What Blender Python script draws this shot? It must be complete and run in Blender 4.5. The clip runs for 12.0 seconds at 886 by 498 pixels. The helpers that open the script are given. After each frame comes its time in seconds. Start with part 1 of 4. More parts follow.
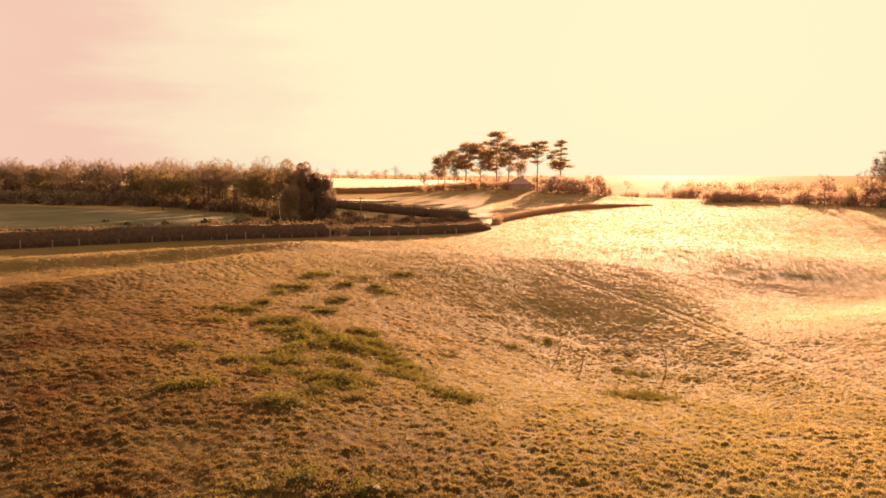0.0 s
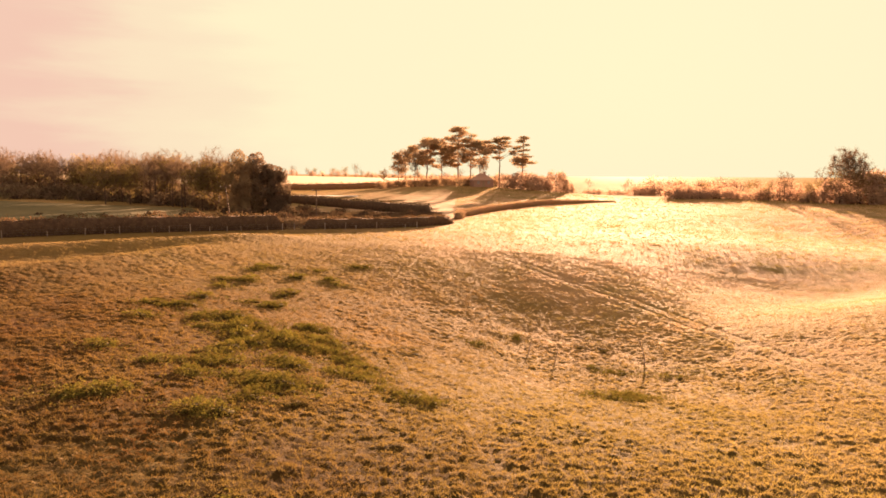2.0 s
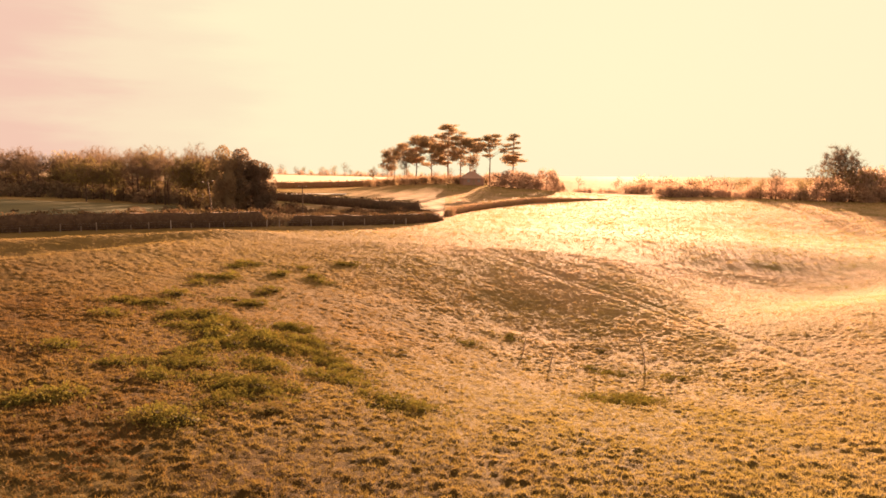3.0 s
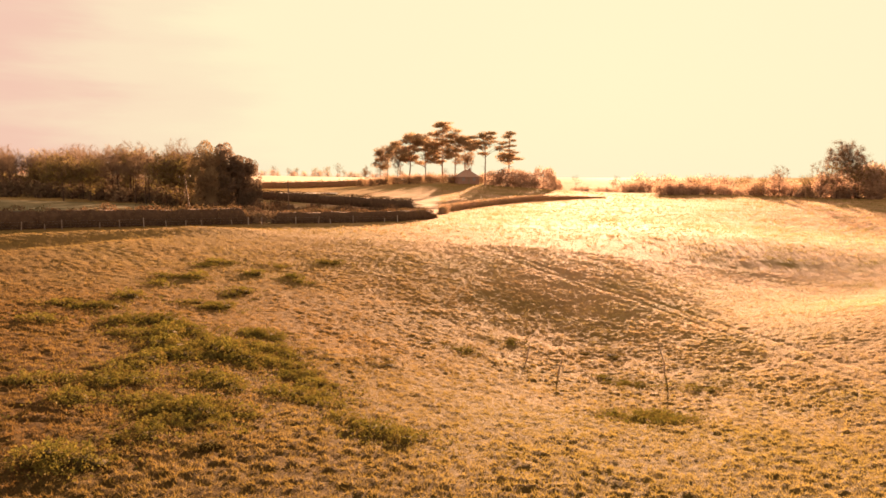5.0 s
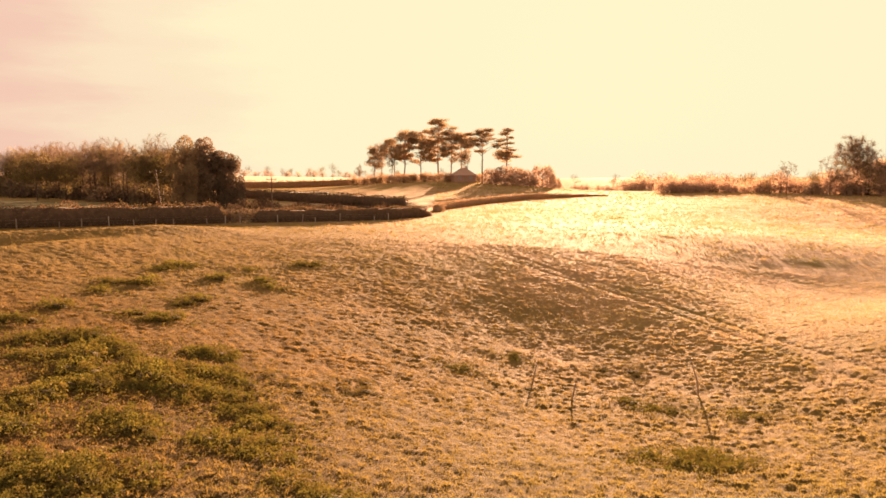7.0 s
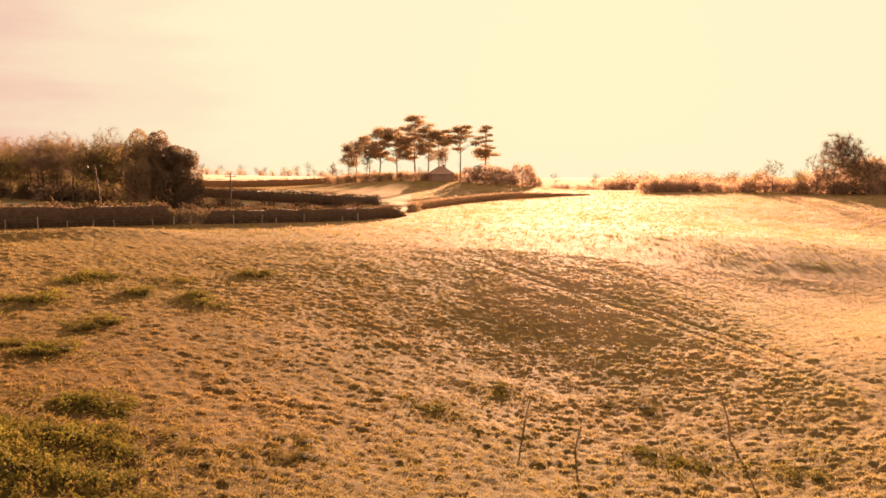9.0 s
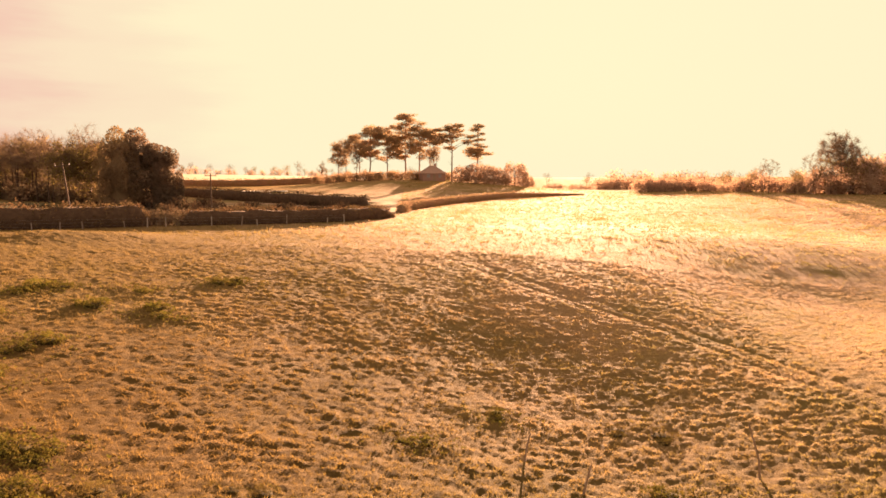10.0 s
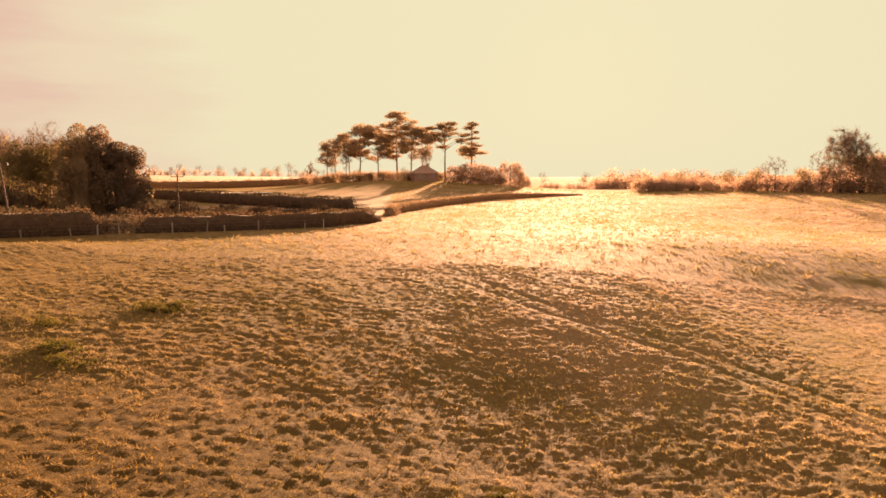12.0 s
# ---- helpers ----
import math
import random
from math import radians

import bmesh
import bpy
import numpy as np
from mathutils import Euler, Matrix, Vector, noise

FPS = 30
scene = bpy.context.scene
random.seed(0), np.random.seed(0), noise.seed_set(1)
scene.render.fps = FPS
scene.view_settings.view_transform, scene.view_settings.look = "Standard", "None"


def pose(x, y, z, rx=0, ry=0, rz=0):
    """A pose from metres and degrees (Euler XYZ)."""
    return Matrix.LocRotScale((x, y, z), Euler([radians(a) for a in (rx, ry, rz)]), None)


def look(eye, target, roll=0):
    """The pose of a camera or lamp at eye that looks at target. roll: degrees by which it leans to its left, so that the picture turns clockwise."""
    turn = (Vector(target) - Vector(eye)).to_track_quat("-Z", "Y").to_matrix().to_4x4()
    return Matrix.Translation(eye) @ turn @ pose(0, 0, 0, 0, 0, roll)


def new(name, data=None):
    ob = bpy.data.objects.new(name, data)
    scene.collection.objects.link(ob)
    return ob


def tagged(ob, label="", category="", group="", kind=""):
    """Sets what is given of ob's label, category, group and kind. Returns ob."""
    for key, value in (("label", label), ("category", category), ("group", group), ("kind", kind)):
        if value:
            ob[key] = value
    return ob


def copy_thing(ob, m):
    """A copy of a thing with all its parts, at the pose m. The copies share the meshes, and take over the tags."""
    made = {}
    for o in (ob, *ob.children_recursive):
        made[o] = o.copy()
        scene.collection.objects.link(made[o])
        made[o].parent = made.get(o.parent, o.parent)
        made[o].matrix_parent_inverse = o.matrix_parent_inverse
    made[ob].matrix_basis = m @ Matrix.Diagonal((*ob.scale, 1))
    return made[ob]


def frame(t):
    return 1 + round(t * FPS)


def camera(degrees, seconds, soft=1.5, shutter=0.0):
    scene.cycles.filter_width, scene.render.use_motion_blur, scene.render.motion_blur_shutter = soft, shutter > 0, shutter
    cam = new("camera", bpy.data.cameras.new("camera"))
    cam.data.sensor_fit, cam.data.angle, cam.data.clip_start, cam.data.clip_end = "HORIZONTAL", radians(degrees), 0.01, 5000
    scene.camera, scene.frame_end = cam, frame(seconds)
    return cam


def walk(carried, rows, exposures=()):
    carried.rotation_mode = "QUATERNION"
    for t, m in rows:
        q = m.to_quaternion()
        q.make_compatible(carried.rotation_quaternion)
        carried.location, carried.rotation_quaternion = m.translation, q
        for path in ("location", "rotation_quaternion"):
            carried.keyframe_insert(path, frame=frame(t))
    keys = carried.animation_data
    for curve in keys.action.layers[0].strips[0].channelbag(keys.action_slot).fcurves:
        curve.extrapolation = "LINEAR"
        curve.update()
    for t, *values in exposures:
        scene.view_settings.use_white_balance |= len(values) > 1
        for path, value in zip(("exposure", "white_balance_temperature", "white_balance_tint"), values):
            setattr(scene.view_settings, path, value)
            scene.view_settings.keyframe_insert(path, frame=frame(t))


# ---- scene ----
cam = camera(65.3, 12.0, soft=1.6)
METRES, EYE, TILT, LEAN, TURN = 42.0, 15.5, -6.1, 0.0, 0.0
ROWS = [
    (0.0, 0.0, 0.0, 0.0, 0.0, 0.0, -0.0),
    (0.5, 0.0005, 0.032, -0.0058, -0.87, -0.01, 0.03),
    (1.0, 0.0009, 0.0644, -0.0123, -1.81, 0.01, 0.04),
    (1.5, 0.0019, 0.0969, -0.018, -2.54, 0.01, 0.06),
    (2.0, 0.0033, 0.1295, -0.023, -3.23, 0.01, 0.07),
    (2.5, 0.005, 0.1623, -0.0282, -3.8, 0.0, 0.1),
    (3.0, 0.0074, 0.1956, -0.0324, -4.07, 0.01, 0.14),
    (5.0, 0.0228, 0.342, -0.0445, -4.46, 0.17, 0.46),
    (5.5, 0.0277, 0.3831, -0.0458, -4.44, 0.2, 0.53),
    (6.0, 0.0332, 0.4253, -0.0469, -4.41, 0.23, 0.6),
    (6.5, 0.039, 0.469, -0.0474, -4.47, 0.25, 0.66),
    (8.5, 0.0644, 0.6527, -0.0397, -6.06, 0.23, 0.86),
    (9.0, 0.0713, 0.7, -0.0357, -6.48, 0.21, 0.87),
    (9.5, 0.0788, 0.7475, -0.0313, -6.79, 0.18, 0.9),
    (10.0, 0.0866, 0.7953, -0.0267, -7.15, 0.17, 0.94),
    (10.5, 0.0949, 0.843, -0.0221, -7.41, 0.18, 1.01),
    (11.0, 0.1033, 0.8908, -0.0172, -7.57, 0.2, 1.08),
    (11.5, 0.112, 0.9386, -0.0123, -7.61, 0.21, 1.2),
    (12.0, 0.121, 0.9864, -0.0069, -7.6, 0.18, 1.27),
]
walk(cam, [(t, pose(0, 0, EYE, TILT, LEAN, TURN) @ pose(METRES * x, METRES * y, METRES * z, 90 + pitch, roll, yaw)) for t, x, y, z, yaw, pitch, roll in ROWS],
     exposures=[(0.0, 3.12), (9.5, 3.12), (11.0, 3.09), (11.5, 3.03), (12.0, 2.91)])

# ---- light and sky ----
SUN_AZ, SUN_EL = radians(18.4), radians(9.2)
SUN_DIR = Vector((math.sin(SUN_AZ) * math.cos(SUN_EL), math.cos(SUN_AZ) * math.cos(SUN_EL), math.sin(SUN_EL)))
sun = new("sun", bpy.data.lights.new("sun", "SUN"))
sun.data.energy, sun.data.angle, sun.data.color = 5.0, radians(0.6), (1.0, 0.562, 0.325)
sun.matrix_world = look(SUN_DIR * 500, (0, 0, 0))

world = bpy.data.worlds.new("morning_sky")
scene.world = world
world.use_nodes = True


def build_world():
    nt = world.node_tree
    n, l = nt.nodes, nt.links
    n.clear()
    tc = n.new("ShaderNodeTexCoord")
    sky = n.new("ShaderNodeTexSky")
    sky.sky_type, sky.sun_disc = "NISHITA", False
    sky.sun_elevation, sky.sun_rotation = SUN_EL, SUN_AZ
    sky.dust_density, sky.air_density = 4.0, 1.5
    # bright haze round the sun, thinning to a pink and then a dull mauve sky, with streaks of thin cloud
    dot = n.new("ShaderNodeVectorMath")
    dot.operation = "DOT_PRODUCT"
    dot.inputs[1].default_value = SUN_DIR
    ang = n.new("ShaderNodeMath")
    ang.operation = "ARCCOSINE"
    mp = n.new("ShaderNodeMapping")
    mp.inputs["Scale"].default_value = (2.2, 2.2, 13.0)
    cl = n.new("ShaderNodeTexNoise")
    cl.inputs["Scale"].default_value, cl.inputs["Detail"].default_value, cl.inputs["Roughness"].default_value = 1.6, 5.0, 0.55
    sub = n.new("ShaderNodeMath")
    sub.operation = "MULTIPLY_ADD"
    sub.inputs[1].default_value, sub.inputs[2].default_value = 0.34, -0.17
    add = n.new("ShaderNodeMath")
    add.operation = "ADD"
    div = n.new("ShaderNodeMath")
    div.operation = "DIVIDE"
    div.inputs[1].default_value = math.pi
    ramp = n.new("ShaderNodeValToRGB")
    ramp.color_ramp.interpolation = "EASE"
    stops = ((0.0, (1.0, 0.895, 0.585)), (0.148, (1.0, 0.89, 0.585)), (0.2, (0.97, 0.78, 0.54)), (0.256, (0.90, 0.585, 0.455)),
             (0.40, (0.96, 0.665, 0.52)), (1.0, (0.99, 0.765, 0.59)))
    while len(ramp.color_ramp.elements) < len(stops):
        ramp.color_ramp.elements.new(0.5)
    for e, (p, c) in zip(ramp.color_ramp.elements, stops):
        e.position, e.color = p, (*c, 1)
    mix = n.new("ShaderNodeMix")
    mix.data_type = "RGBA"
    mix.inputs["Factor"].default_value = 0.0006
    bg = n.new("ShaderNodeBackground")
    out = n.new("ShaderNodeOutputWorld")
    l.new(tc.outputs["Generated"], dot.inputs[0])
    l.new(dot.outputs["Value"], ang.inputs[0])
    l.new(tc.outputs["Generated"], mp.inputs["Vector"])
    l.new(mp.outputs["Vector"], cl.inputs["Vector"])
    l.new(cl.outputs["Fac"], sub.inputs[0])
    l.new(ang.outputs["Value"], add.inputs[0])
    l.new(sub.outputs["Value"], add.inputs[1])
    l.new(add.outputs["Value"], div.inputs[0])
    l.new(div.outputs["Value"], ramp.inputs["Fac"])
    l.new(ramp.outputs["Color"], mix.inputs["A"])
    l.new(sky.outputs["Color"], mix.inputs["B"])
    l.new(mix.outputs["Result"], bg.inputs["Color"])
    bg.inputs["Strength"].default_value = 0.1158
    l.new(bg.outputs["Background"], out.inputs["Surface"])


build_world()


# ---- materials ----
def grain(nt, scale, detail=4.0, rough=0.6, coord="Object"):
    tc = nt.nodes.new("ShaderNodeTexCoord")
    t = nt.nodes.new("ShaderNodeTexNoise")
    t.inputs["Scale"].default_value, t.inputs["Detail"].default_value, t.inputs["Roughness"].default_value = scale, detail, rough
    nt.links.new(tc.outputs[coord], t.inputs["Vector"])
    return t.outputs["Fac"]


def blend(nt, fac, a, b, lo=0.35, hi=0.65):
    r = nt.nodes.new("ShaderNodeMapRange")
    r.inputs["From Min"].default_value, r.inputs["From Max"].default_value = lo, hi
    nt.links.new(fac, r.inputs["Value"])
    m = nt.nodes.new("ShaderNodeMix")
    m.data_type = "RGBA"
    nt.links.new(r.outputs["Result"], m.inputs["Factor"])
    for key, v in (("A", a), ("B", b)):
        if isinstance(v, tuple):
            m.inputs[key].default_value = (*v, 1)
        else:
            nt.links.new(v, m.inputs[key])
    return m.outputs["Result"]


def solid(name, a, b, scale=3.0, rough=0.85, bump=0.3, fine=40.0, c=None):
    """Opaque surface: two colours at a coarse scale, a third by the piece, fine relief."""
    mat = bpy.data.materials.new(name)
    mat.use_nodes = True
    nt = mat.node_tree
    p = nt.nodes["Principled BSDF"]
    col = blend(nt, grain(nt, scale), a, b)
    if c:
        info = nt.nodes.new("ShaderNodeObjectInfo")
        col = blend(nt, info.outputs["Random"], col, c, 0.4, 1.4)
    f = grain(nt, fine, 3.0)
    nt.links.new(col, p.inputs["Base Color"])
    p.inputs["Roughness"].default_value = rough
    p.inputs["Specular IOR Level"].default_value = 0.08 if rough >= 0.85 else 0.35
    bp = nt.nodes.new("ShaderNodeBump")
    bp.inputs["Strength"].default_value, bp.inputs["Distance"].default_value = bump, 0.05
    nt.links.new(f, bp.inputs["Height"])
    nt.links.new(bp.outputs["Normal"], p.inputs["Normal"])
    return mat


def leafy(name, a, b, c, through_light=0.45, rough=0.5, scale=0.6, gloss=0.015):
    """Thin leaves, needles and blades: light passes through them; colour varies by island and over the plant."""
    mat = bpy.data.materials.new(name)
    mat.use_nodes = True
    nt = mat.node_tree
    n, l = nt.nodes, nt.links
    n.clear()
    geo = n.new("ShaderNodeNewGeometry")
    col = blend(nt, geo.outputs["Random Per Island"], a, b, 0.0, 1.0)
    col = blend(nt, grain(nt, scale, 3.0), col, c, 0.42, 0.75)
    info = n.new("ShaderNodeObjectInfo")
    tone = n.new("ShaderNodeMapRange")
    tone.inputs["To Min"].default_value, tone.inputs["To Max"].default_value = 0.72, 1.22
    l.new(info.outputs["Random"], tone.inputs["Value"])
    vary = n.new("ShaderNodeVectorMath")
    vary.operation = "SCALE"
    l.new(col, vary.inputs[0])
    l.new(tone.outputs["Result"], vary.inputs["Scale"])
    col = vary.outputs["Vector"]
    d, t, g = n.new("ShaderNodeBsdfDiffuse"), n.new("ShaderNodeBsdfTranslucent"), n.new("ShaderNodeBsdfGlossy")
    l.new(col, d.inputs["Color"])
    l.new(col, t.inputs["Color"])
    g.inputs["Color"].default_value = (1.0, 0.85, 0.65, 1)
    g.inputs["Roughness"].default_value = 0.2 + rough
    m1, m2, out = n.new("ShaderNodeMixShader"), n.new("ShaderNodeMixShader"), n.new("ShaderNodeOutputMaterial")
    m1.inputs[0].default_value, m2.inputs[0].default_value = through_light, gloss
    l.new(d.outputs[0], m1.inputs[1])
    l.new(t.outputs[0], m1.inputs[2])
    l.new(m1.outputs[0], m2.inputs[1])
    l.new(g.outputs[0], m2.inputs[2])
    l.new(m2.outputs[0], out.inputs["Surface"])
    return mat


def zone(nt, centre, inner, outer, ragged=26.0):
    """1 near a place on the plan, 0 far from it; the edge is ragged."""
    n, l = nt.nodes, nt.links
    tc = n.new("ShaderNodeTexCoord")
    off = n.new("ShaderNodeVectorMath")
    off.operation = "DISTANCE"
    off.inputs[1].default_value = centre
    l.new(tc.outputs["Object"], off.inputs[0])
    add = n.new("ShaderNodeMath")
    add.operation = "MULTIPLY_ADD"
    add.inputs[1].default_value = ragged
    l.new(grain(nt, 0.09, 5.0, 0.65), add.inputs[0])
    l.new(off.outputs["Value"], add.inputs[2])
    r = n.new("ShaderNodeMapRange")
    r.inputs["From Min"].default_value, r.inputs["From Max"].default_value = outer, inner
    l.new(add.outputs["Value"], r.inputs["Value"])
    return r.outputs["Result"]


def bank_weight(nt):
    """The high bank: rust-brown thatch, its colour also darkened as the side away from the sun's glow."""
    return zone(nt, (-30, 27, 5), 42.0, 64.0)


def pasture():
    """Winter-worn pasture: straw, rust-brown thatch and moss green in drifts; near shade and far sun haze are put into
    the colour.
    """
    mat = bpy.data.materials.new("pasture")
    mat.use_nodes = True
    nt = mat.node_tree
    n, l = nt.nodes, nt.links
    p = n["Principled BSDF"]
    straw = blend(nt, grain(nt, 7.0, 6.0, 0.8), (0.135, 0.08, 0.03), (0.43, 0.277, 0.112))
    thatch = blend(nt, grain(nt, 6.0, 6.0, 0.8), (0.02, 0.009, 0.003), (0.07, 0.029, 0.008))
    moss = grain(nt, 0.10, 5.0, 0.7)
    # Sunward ground painted pale and pinkish in place of bright haze.
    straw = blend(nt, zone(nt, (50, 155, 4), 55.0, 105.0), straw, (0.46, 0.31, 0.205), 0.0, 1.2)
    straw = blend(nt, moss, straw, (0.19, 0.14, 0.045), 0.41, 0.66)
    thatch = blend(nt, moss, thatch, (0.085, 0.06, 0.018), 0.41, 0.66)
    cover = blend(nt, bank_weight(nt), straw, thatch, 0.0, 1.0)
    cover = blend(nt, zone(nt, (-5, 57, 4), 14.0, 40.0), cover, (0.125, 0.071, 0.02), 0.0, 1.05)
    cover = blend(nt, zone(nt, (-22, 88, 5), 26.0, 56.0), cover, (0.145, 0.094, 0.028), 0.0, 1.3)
    # Olive and rusty near ground, painted darker as shade in the gaps between tufts.
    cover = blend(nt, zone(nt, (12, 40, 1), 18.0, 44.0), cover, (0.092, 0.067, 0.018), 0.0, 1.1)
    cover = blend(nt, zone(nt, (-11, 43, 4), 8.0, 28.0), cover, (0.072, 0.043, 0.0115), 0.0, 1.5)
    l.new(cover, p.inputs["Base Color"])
    p.inputs["Roughness"].default_value = 0.88
    # Gloss raised by zone to imitate the veil and glare towards the sun.
    veil_gloss = n.new("ShaderNodeMapRange")
    veil_gloss.inputs["To Min"].default_value, veil_gloss.inputs["To Max"].default_value = 0.0008, 0.036
    l.new(zone(nt, (20, 100, 4), 75.0, 180.0), veil_gloss.inputs["Value"])
    glare_gloss = n.new("ShaderNodeMath")
    glare_gloss.operation = "MULTIPLY_ADD"
    glare_gloss.inputs[1].default_value = 0.006
    l.new(zone(nt, (55, 150, 3), 40.0, 100.0), glare_gloss.inputs[0])
    l.new(veil_gloss.outputs["Result"], glare_gloss.inputs[2])
    l.new(glare_gloss.outputs["Value"], p.inputs["Specular IOR Level"])
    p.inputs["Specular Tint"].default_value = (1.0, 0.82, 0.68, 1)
    bp = n.new("ShaderNodeBump")
    bp.inputs["Strength"].default_value, bp.inputs["Distance"].default_value = 1.0, 0.14
    l.new(grain(nt, 9.0, 8.0, 0.8), bp.inputs["Height"])
    l.new(bp.outputs["Normal"], p.inputs["Normal"])
    return mat


def grass_material():
    """Dry blades, light passing through them: golden in the hollow, rusty and olive on the bank, darkened there and
    paled far off for sun haze.
    """
    mat = leafy("dry_grass", (0.40, 0.235, 0.07), (0.24, 0.13, 0.035), (0.22, 0.17, 0.035), 0.5, 0.4, 0.09, 0.016)
    nt = mat.node_tree
    geo = nt.nodes.new("ShaderNodeNewGeometry")
    gold = blend(nt, geo.outputs["Random Per Island"], (0.50, 0.343, 0.155), (0.285, 0.19, 0.077), 0.0, 1.0)
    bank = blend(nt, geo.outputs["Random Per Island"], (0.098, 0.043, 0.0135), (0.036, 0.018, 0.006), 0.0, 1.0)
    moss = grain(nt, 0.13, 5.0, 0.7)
    # Sunward blades painted paler, haze brightness put into their colour.
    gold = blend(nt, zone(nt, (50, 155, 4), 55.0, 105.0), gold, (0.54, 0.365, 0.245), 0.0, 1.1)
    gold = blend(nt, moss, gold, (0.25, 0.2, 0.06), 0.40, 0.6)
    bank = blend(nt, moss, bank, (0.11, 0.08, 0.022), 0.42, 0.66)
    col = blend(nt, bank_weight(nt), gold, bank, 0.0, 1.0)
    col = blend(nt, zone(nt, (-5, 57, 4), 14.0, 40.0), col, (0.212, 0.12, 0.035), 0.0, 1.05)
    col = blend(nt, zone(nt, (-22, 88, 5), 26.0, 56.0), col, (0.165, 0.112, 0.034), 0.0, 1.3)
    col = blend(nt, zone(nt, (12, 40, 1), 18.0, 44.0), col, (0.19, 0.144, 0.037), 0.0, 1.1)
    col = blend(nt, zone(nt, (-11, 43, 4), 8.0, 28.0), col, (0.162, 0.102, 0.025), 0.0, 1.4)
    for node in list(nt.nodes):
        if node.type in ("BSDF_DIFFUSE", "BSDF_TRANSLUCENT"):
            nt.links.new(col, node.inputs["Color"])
    return mat


M_GROUND = pasture()
M_GRASS = grass_material()
M_BUSH = leafy("bush_leaf", (0.077, 0.074, 0.013), (0.176, 0.151, 0.027), (0.162, 0.104, 0.025), 0.34, 0.5, 1.6)
# Near-black brown: the shade between bush leaves, put into a colour.
M_HEART = solid("bush_inner_shade", (0.03, 0.022, 0.006), (0.05, 0.038, 0.009), 3.0, 0.95, 0.6, 12.0)
M_DEADBUSH = leafy("bramble_twig", (0.19, 0.13, 0.036), (0.13, 0.092, 0.026), (0.16, 0.13, 0.032), 0.35, 0.5, 0.7)
M_BARK = solid("bark", (0.07, 0.046, 0.032), (0.12, 0.085, 0.06), 2.0, 0.9, 0.5, 14.0)
M_PINEBARK = solid("pine_bark", (0.36, 0.20, 0.12), (0.24, 0.145, 0.095), 1.2, 0.9, 0.5, 9.0)
M_TWIG = leafy("bare_twigs", (0.2, 0.135, 0.086), (0.135, 0.094, 0.06), (0.21, 0.148, 0.088), 0.4, 0.6, 0.35)
M_BUD = leafy("spring_buds", (0.263, 0.205, 0.058), (0.195, 0.154, 0.049), (0.263, 0.176, 0.073), 0.5, 0.55, 0.3)
M_YEW = leafy("yew_foliage", (0.176, 0.133, 0.086), (0.232, 0.17, 0.107), (0.224, 0.15, 0.102), 0.45, 0.6, 0.5)
M_CYPRESS = leafy("cypress_foliage", (0.239, 0.177, 0.081), (0.29, 0.21, 0.096), (0.304, 0.191, 0.099), 0.3, 0.6, 0.4)
M_RUST = leafy("rusty_foliage", (0.235, 0.165, 0.085), (0.28, 0.195, 0.1), (0.25, 0.16, 0.085), 0.35, 0.6, 0.4)
M_NEEDLE = leafy("pine_needles", (0.25, 0.185, 0.10), (0.33, 0.235, 0.125), (0.33, 0.21, 0.125), 0.5, 0.5, 0.5, 0.002)
M_HEDGE = leafy("hedge_twigs", (0.095, 0.056, 0.032), (0.145, 0.086, 0.045), (0.1, 0.08, 0.031), 0.32, 0.6, 0.4)
# Hedge core: the shade among the inner twigs is put into this colour.
M_CORE = solid("hedge_core_painted_shade", (0.075, 0.048, 0.03), (0.11, 0.072, 0.044), 2.0, 1.0, 0.6, 8.0)
M_SCRUB = leafy("rough_scrub", (0.13, 0.082, 0.048), (0.09, 0.056, 0.034), (0.115, 0.088, 0.04), 0.2, 0.6, 0.15)
# Far growth: distance haze put into paler, pinker colours than the near scrub and hedge.
M_BRAMBLE = leafy("haze_pale_bramble", (0.46, 0.30, 0.20), (0.41, 0.265, 0.175), (0.45, 0.30, 0.185), 0.5, 0.6, 0.15, 0.002)
M_FARHEDGE = leafy("haze_pale_hedge_twigs", (0.30, 0.19, 0.115), (0.36, 0.235, 0.14), (0.29, 0.21, 0.10), 0.45, 0.6, 0.4, 0.002)
M_THICKET = leafy("haze_pale_thicket", (0.46, 0.32, 0.225), (0.38, 0.26, 0.18), (0.46, 0.32, 0.2), 0.5, 0.6, 0.2, 0.002)
M_UNDER = leafy("undergrowth", (0.14, 0.096, 0.06), (0.2, 0.135, 0.082), (0.18, 0.15, 0.07), 0.25, 0.6, 0.3)
M_POST = solid("weathered_post", (0.28, 0.215, 0.16), (0.18, 0.135, 0.095), 6.0, 0.8, 0.4, 60.0, (0.45, 0.38, 0.30))
M_STAKE = solid("old_stake", (0.24, 0.17, 0.11), (0.32, 0.23, 0.15), 6.0, 0.85, 0.4, 60.0)
M_POLE = solid("tarred_pole", (0.10, 0.068, 0.046), (0.145, 0.1, 0.07), 6.0, 0.85, 0.4, 60.0)
M_WIRE = solid("fence_wire", (0.22, 0.20, 0.18), (0.30, 0.27, 0.24), 5.0, 0.5, 0.1)
M_FIELD = solid("winter_crop", (0.088, 0.076, 0.03), (0.135, 0.108, 0.042), 0.08, 0.9, 0.5, 3.0)
M_FARFIELD = solid("pale_far_field", (0.27, 0.205, 0.085), (0.34, 0.255, 0.11), 0.03, 0.8, 0.4, 2.0)
M_TRACK = solid("chalky_track", (0.60, 0.54, 0.46), (0.48, 0.42, 0.34), 0.3, 0.7, 0.4, 5.0)
M_BRICK = solid("brick_wall", (0.36, 0.22, 0.16), (0.29, 0.18, 0.13), 4.0, 0.9, 0.4, 20.0)
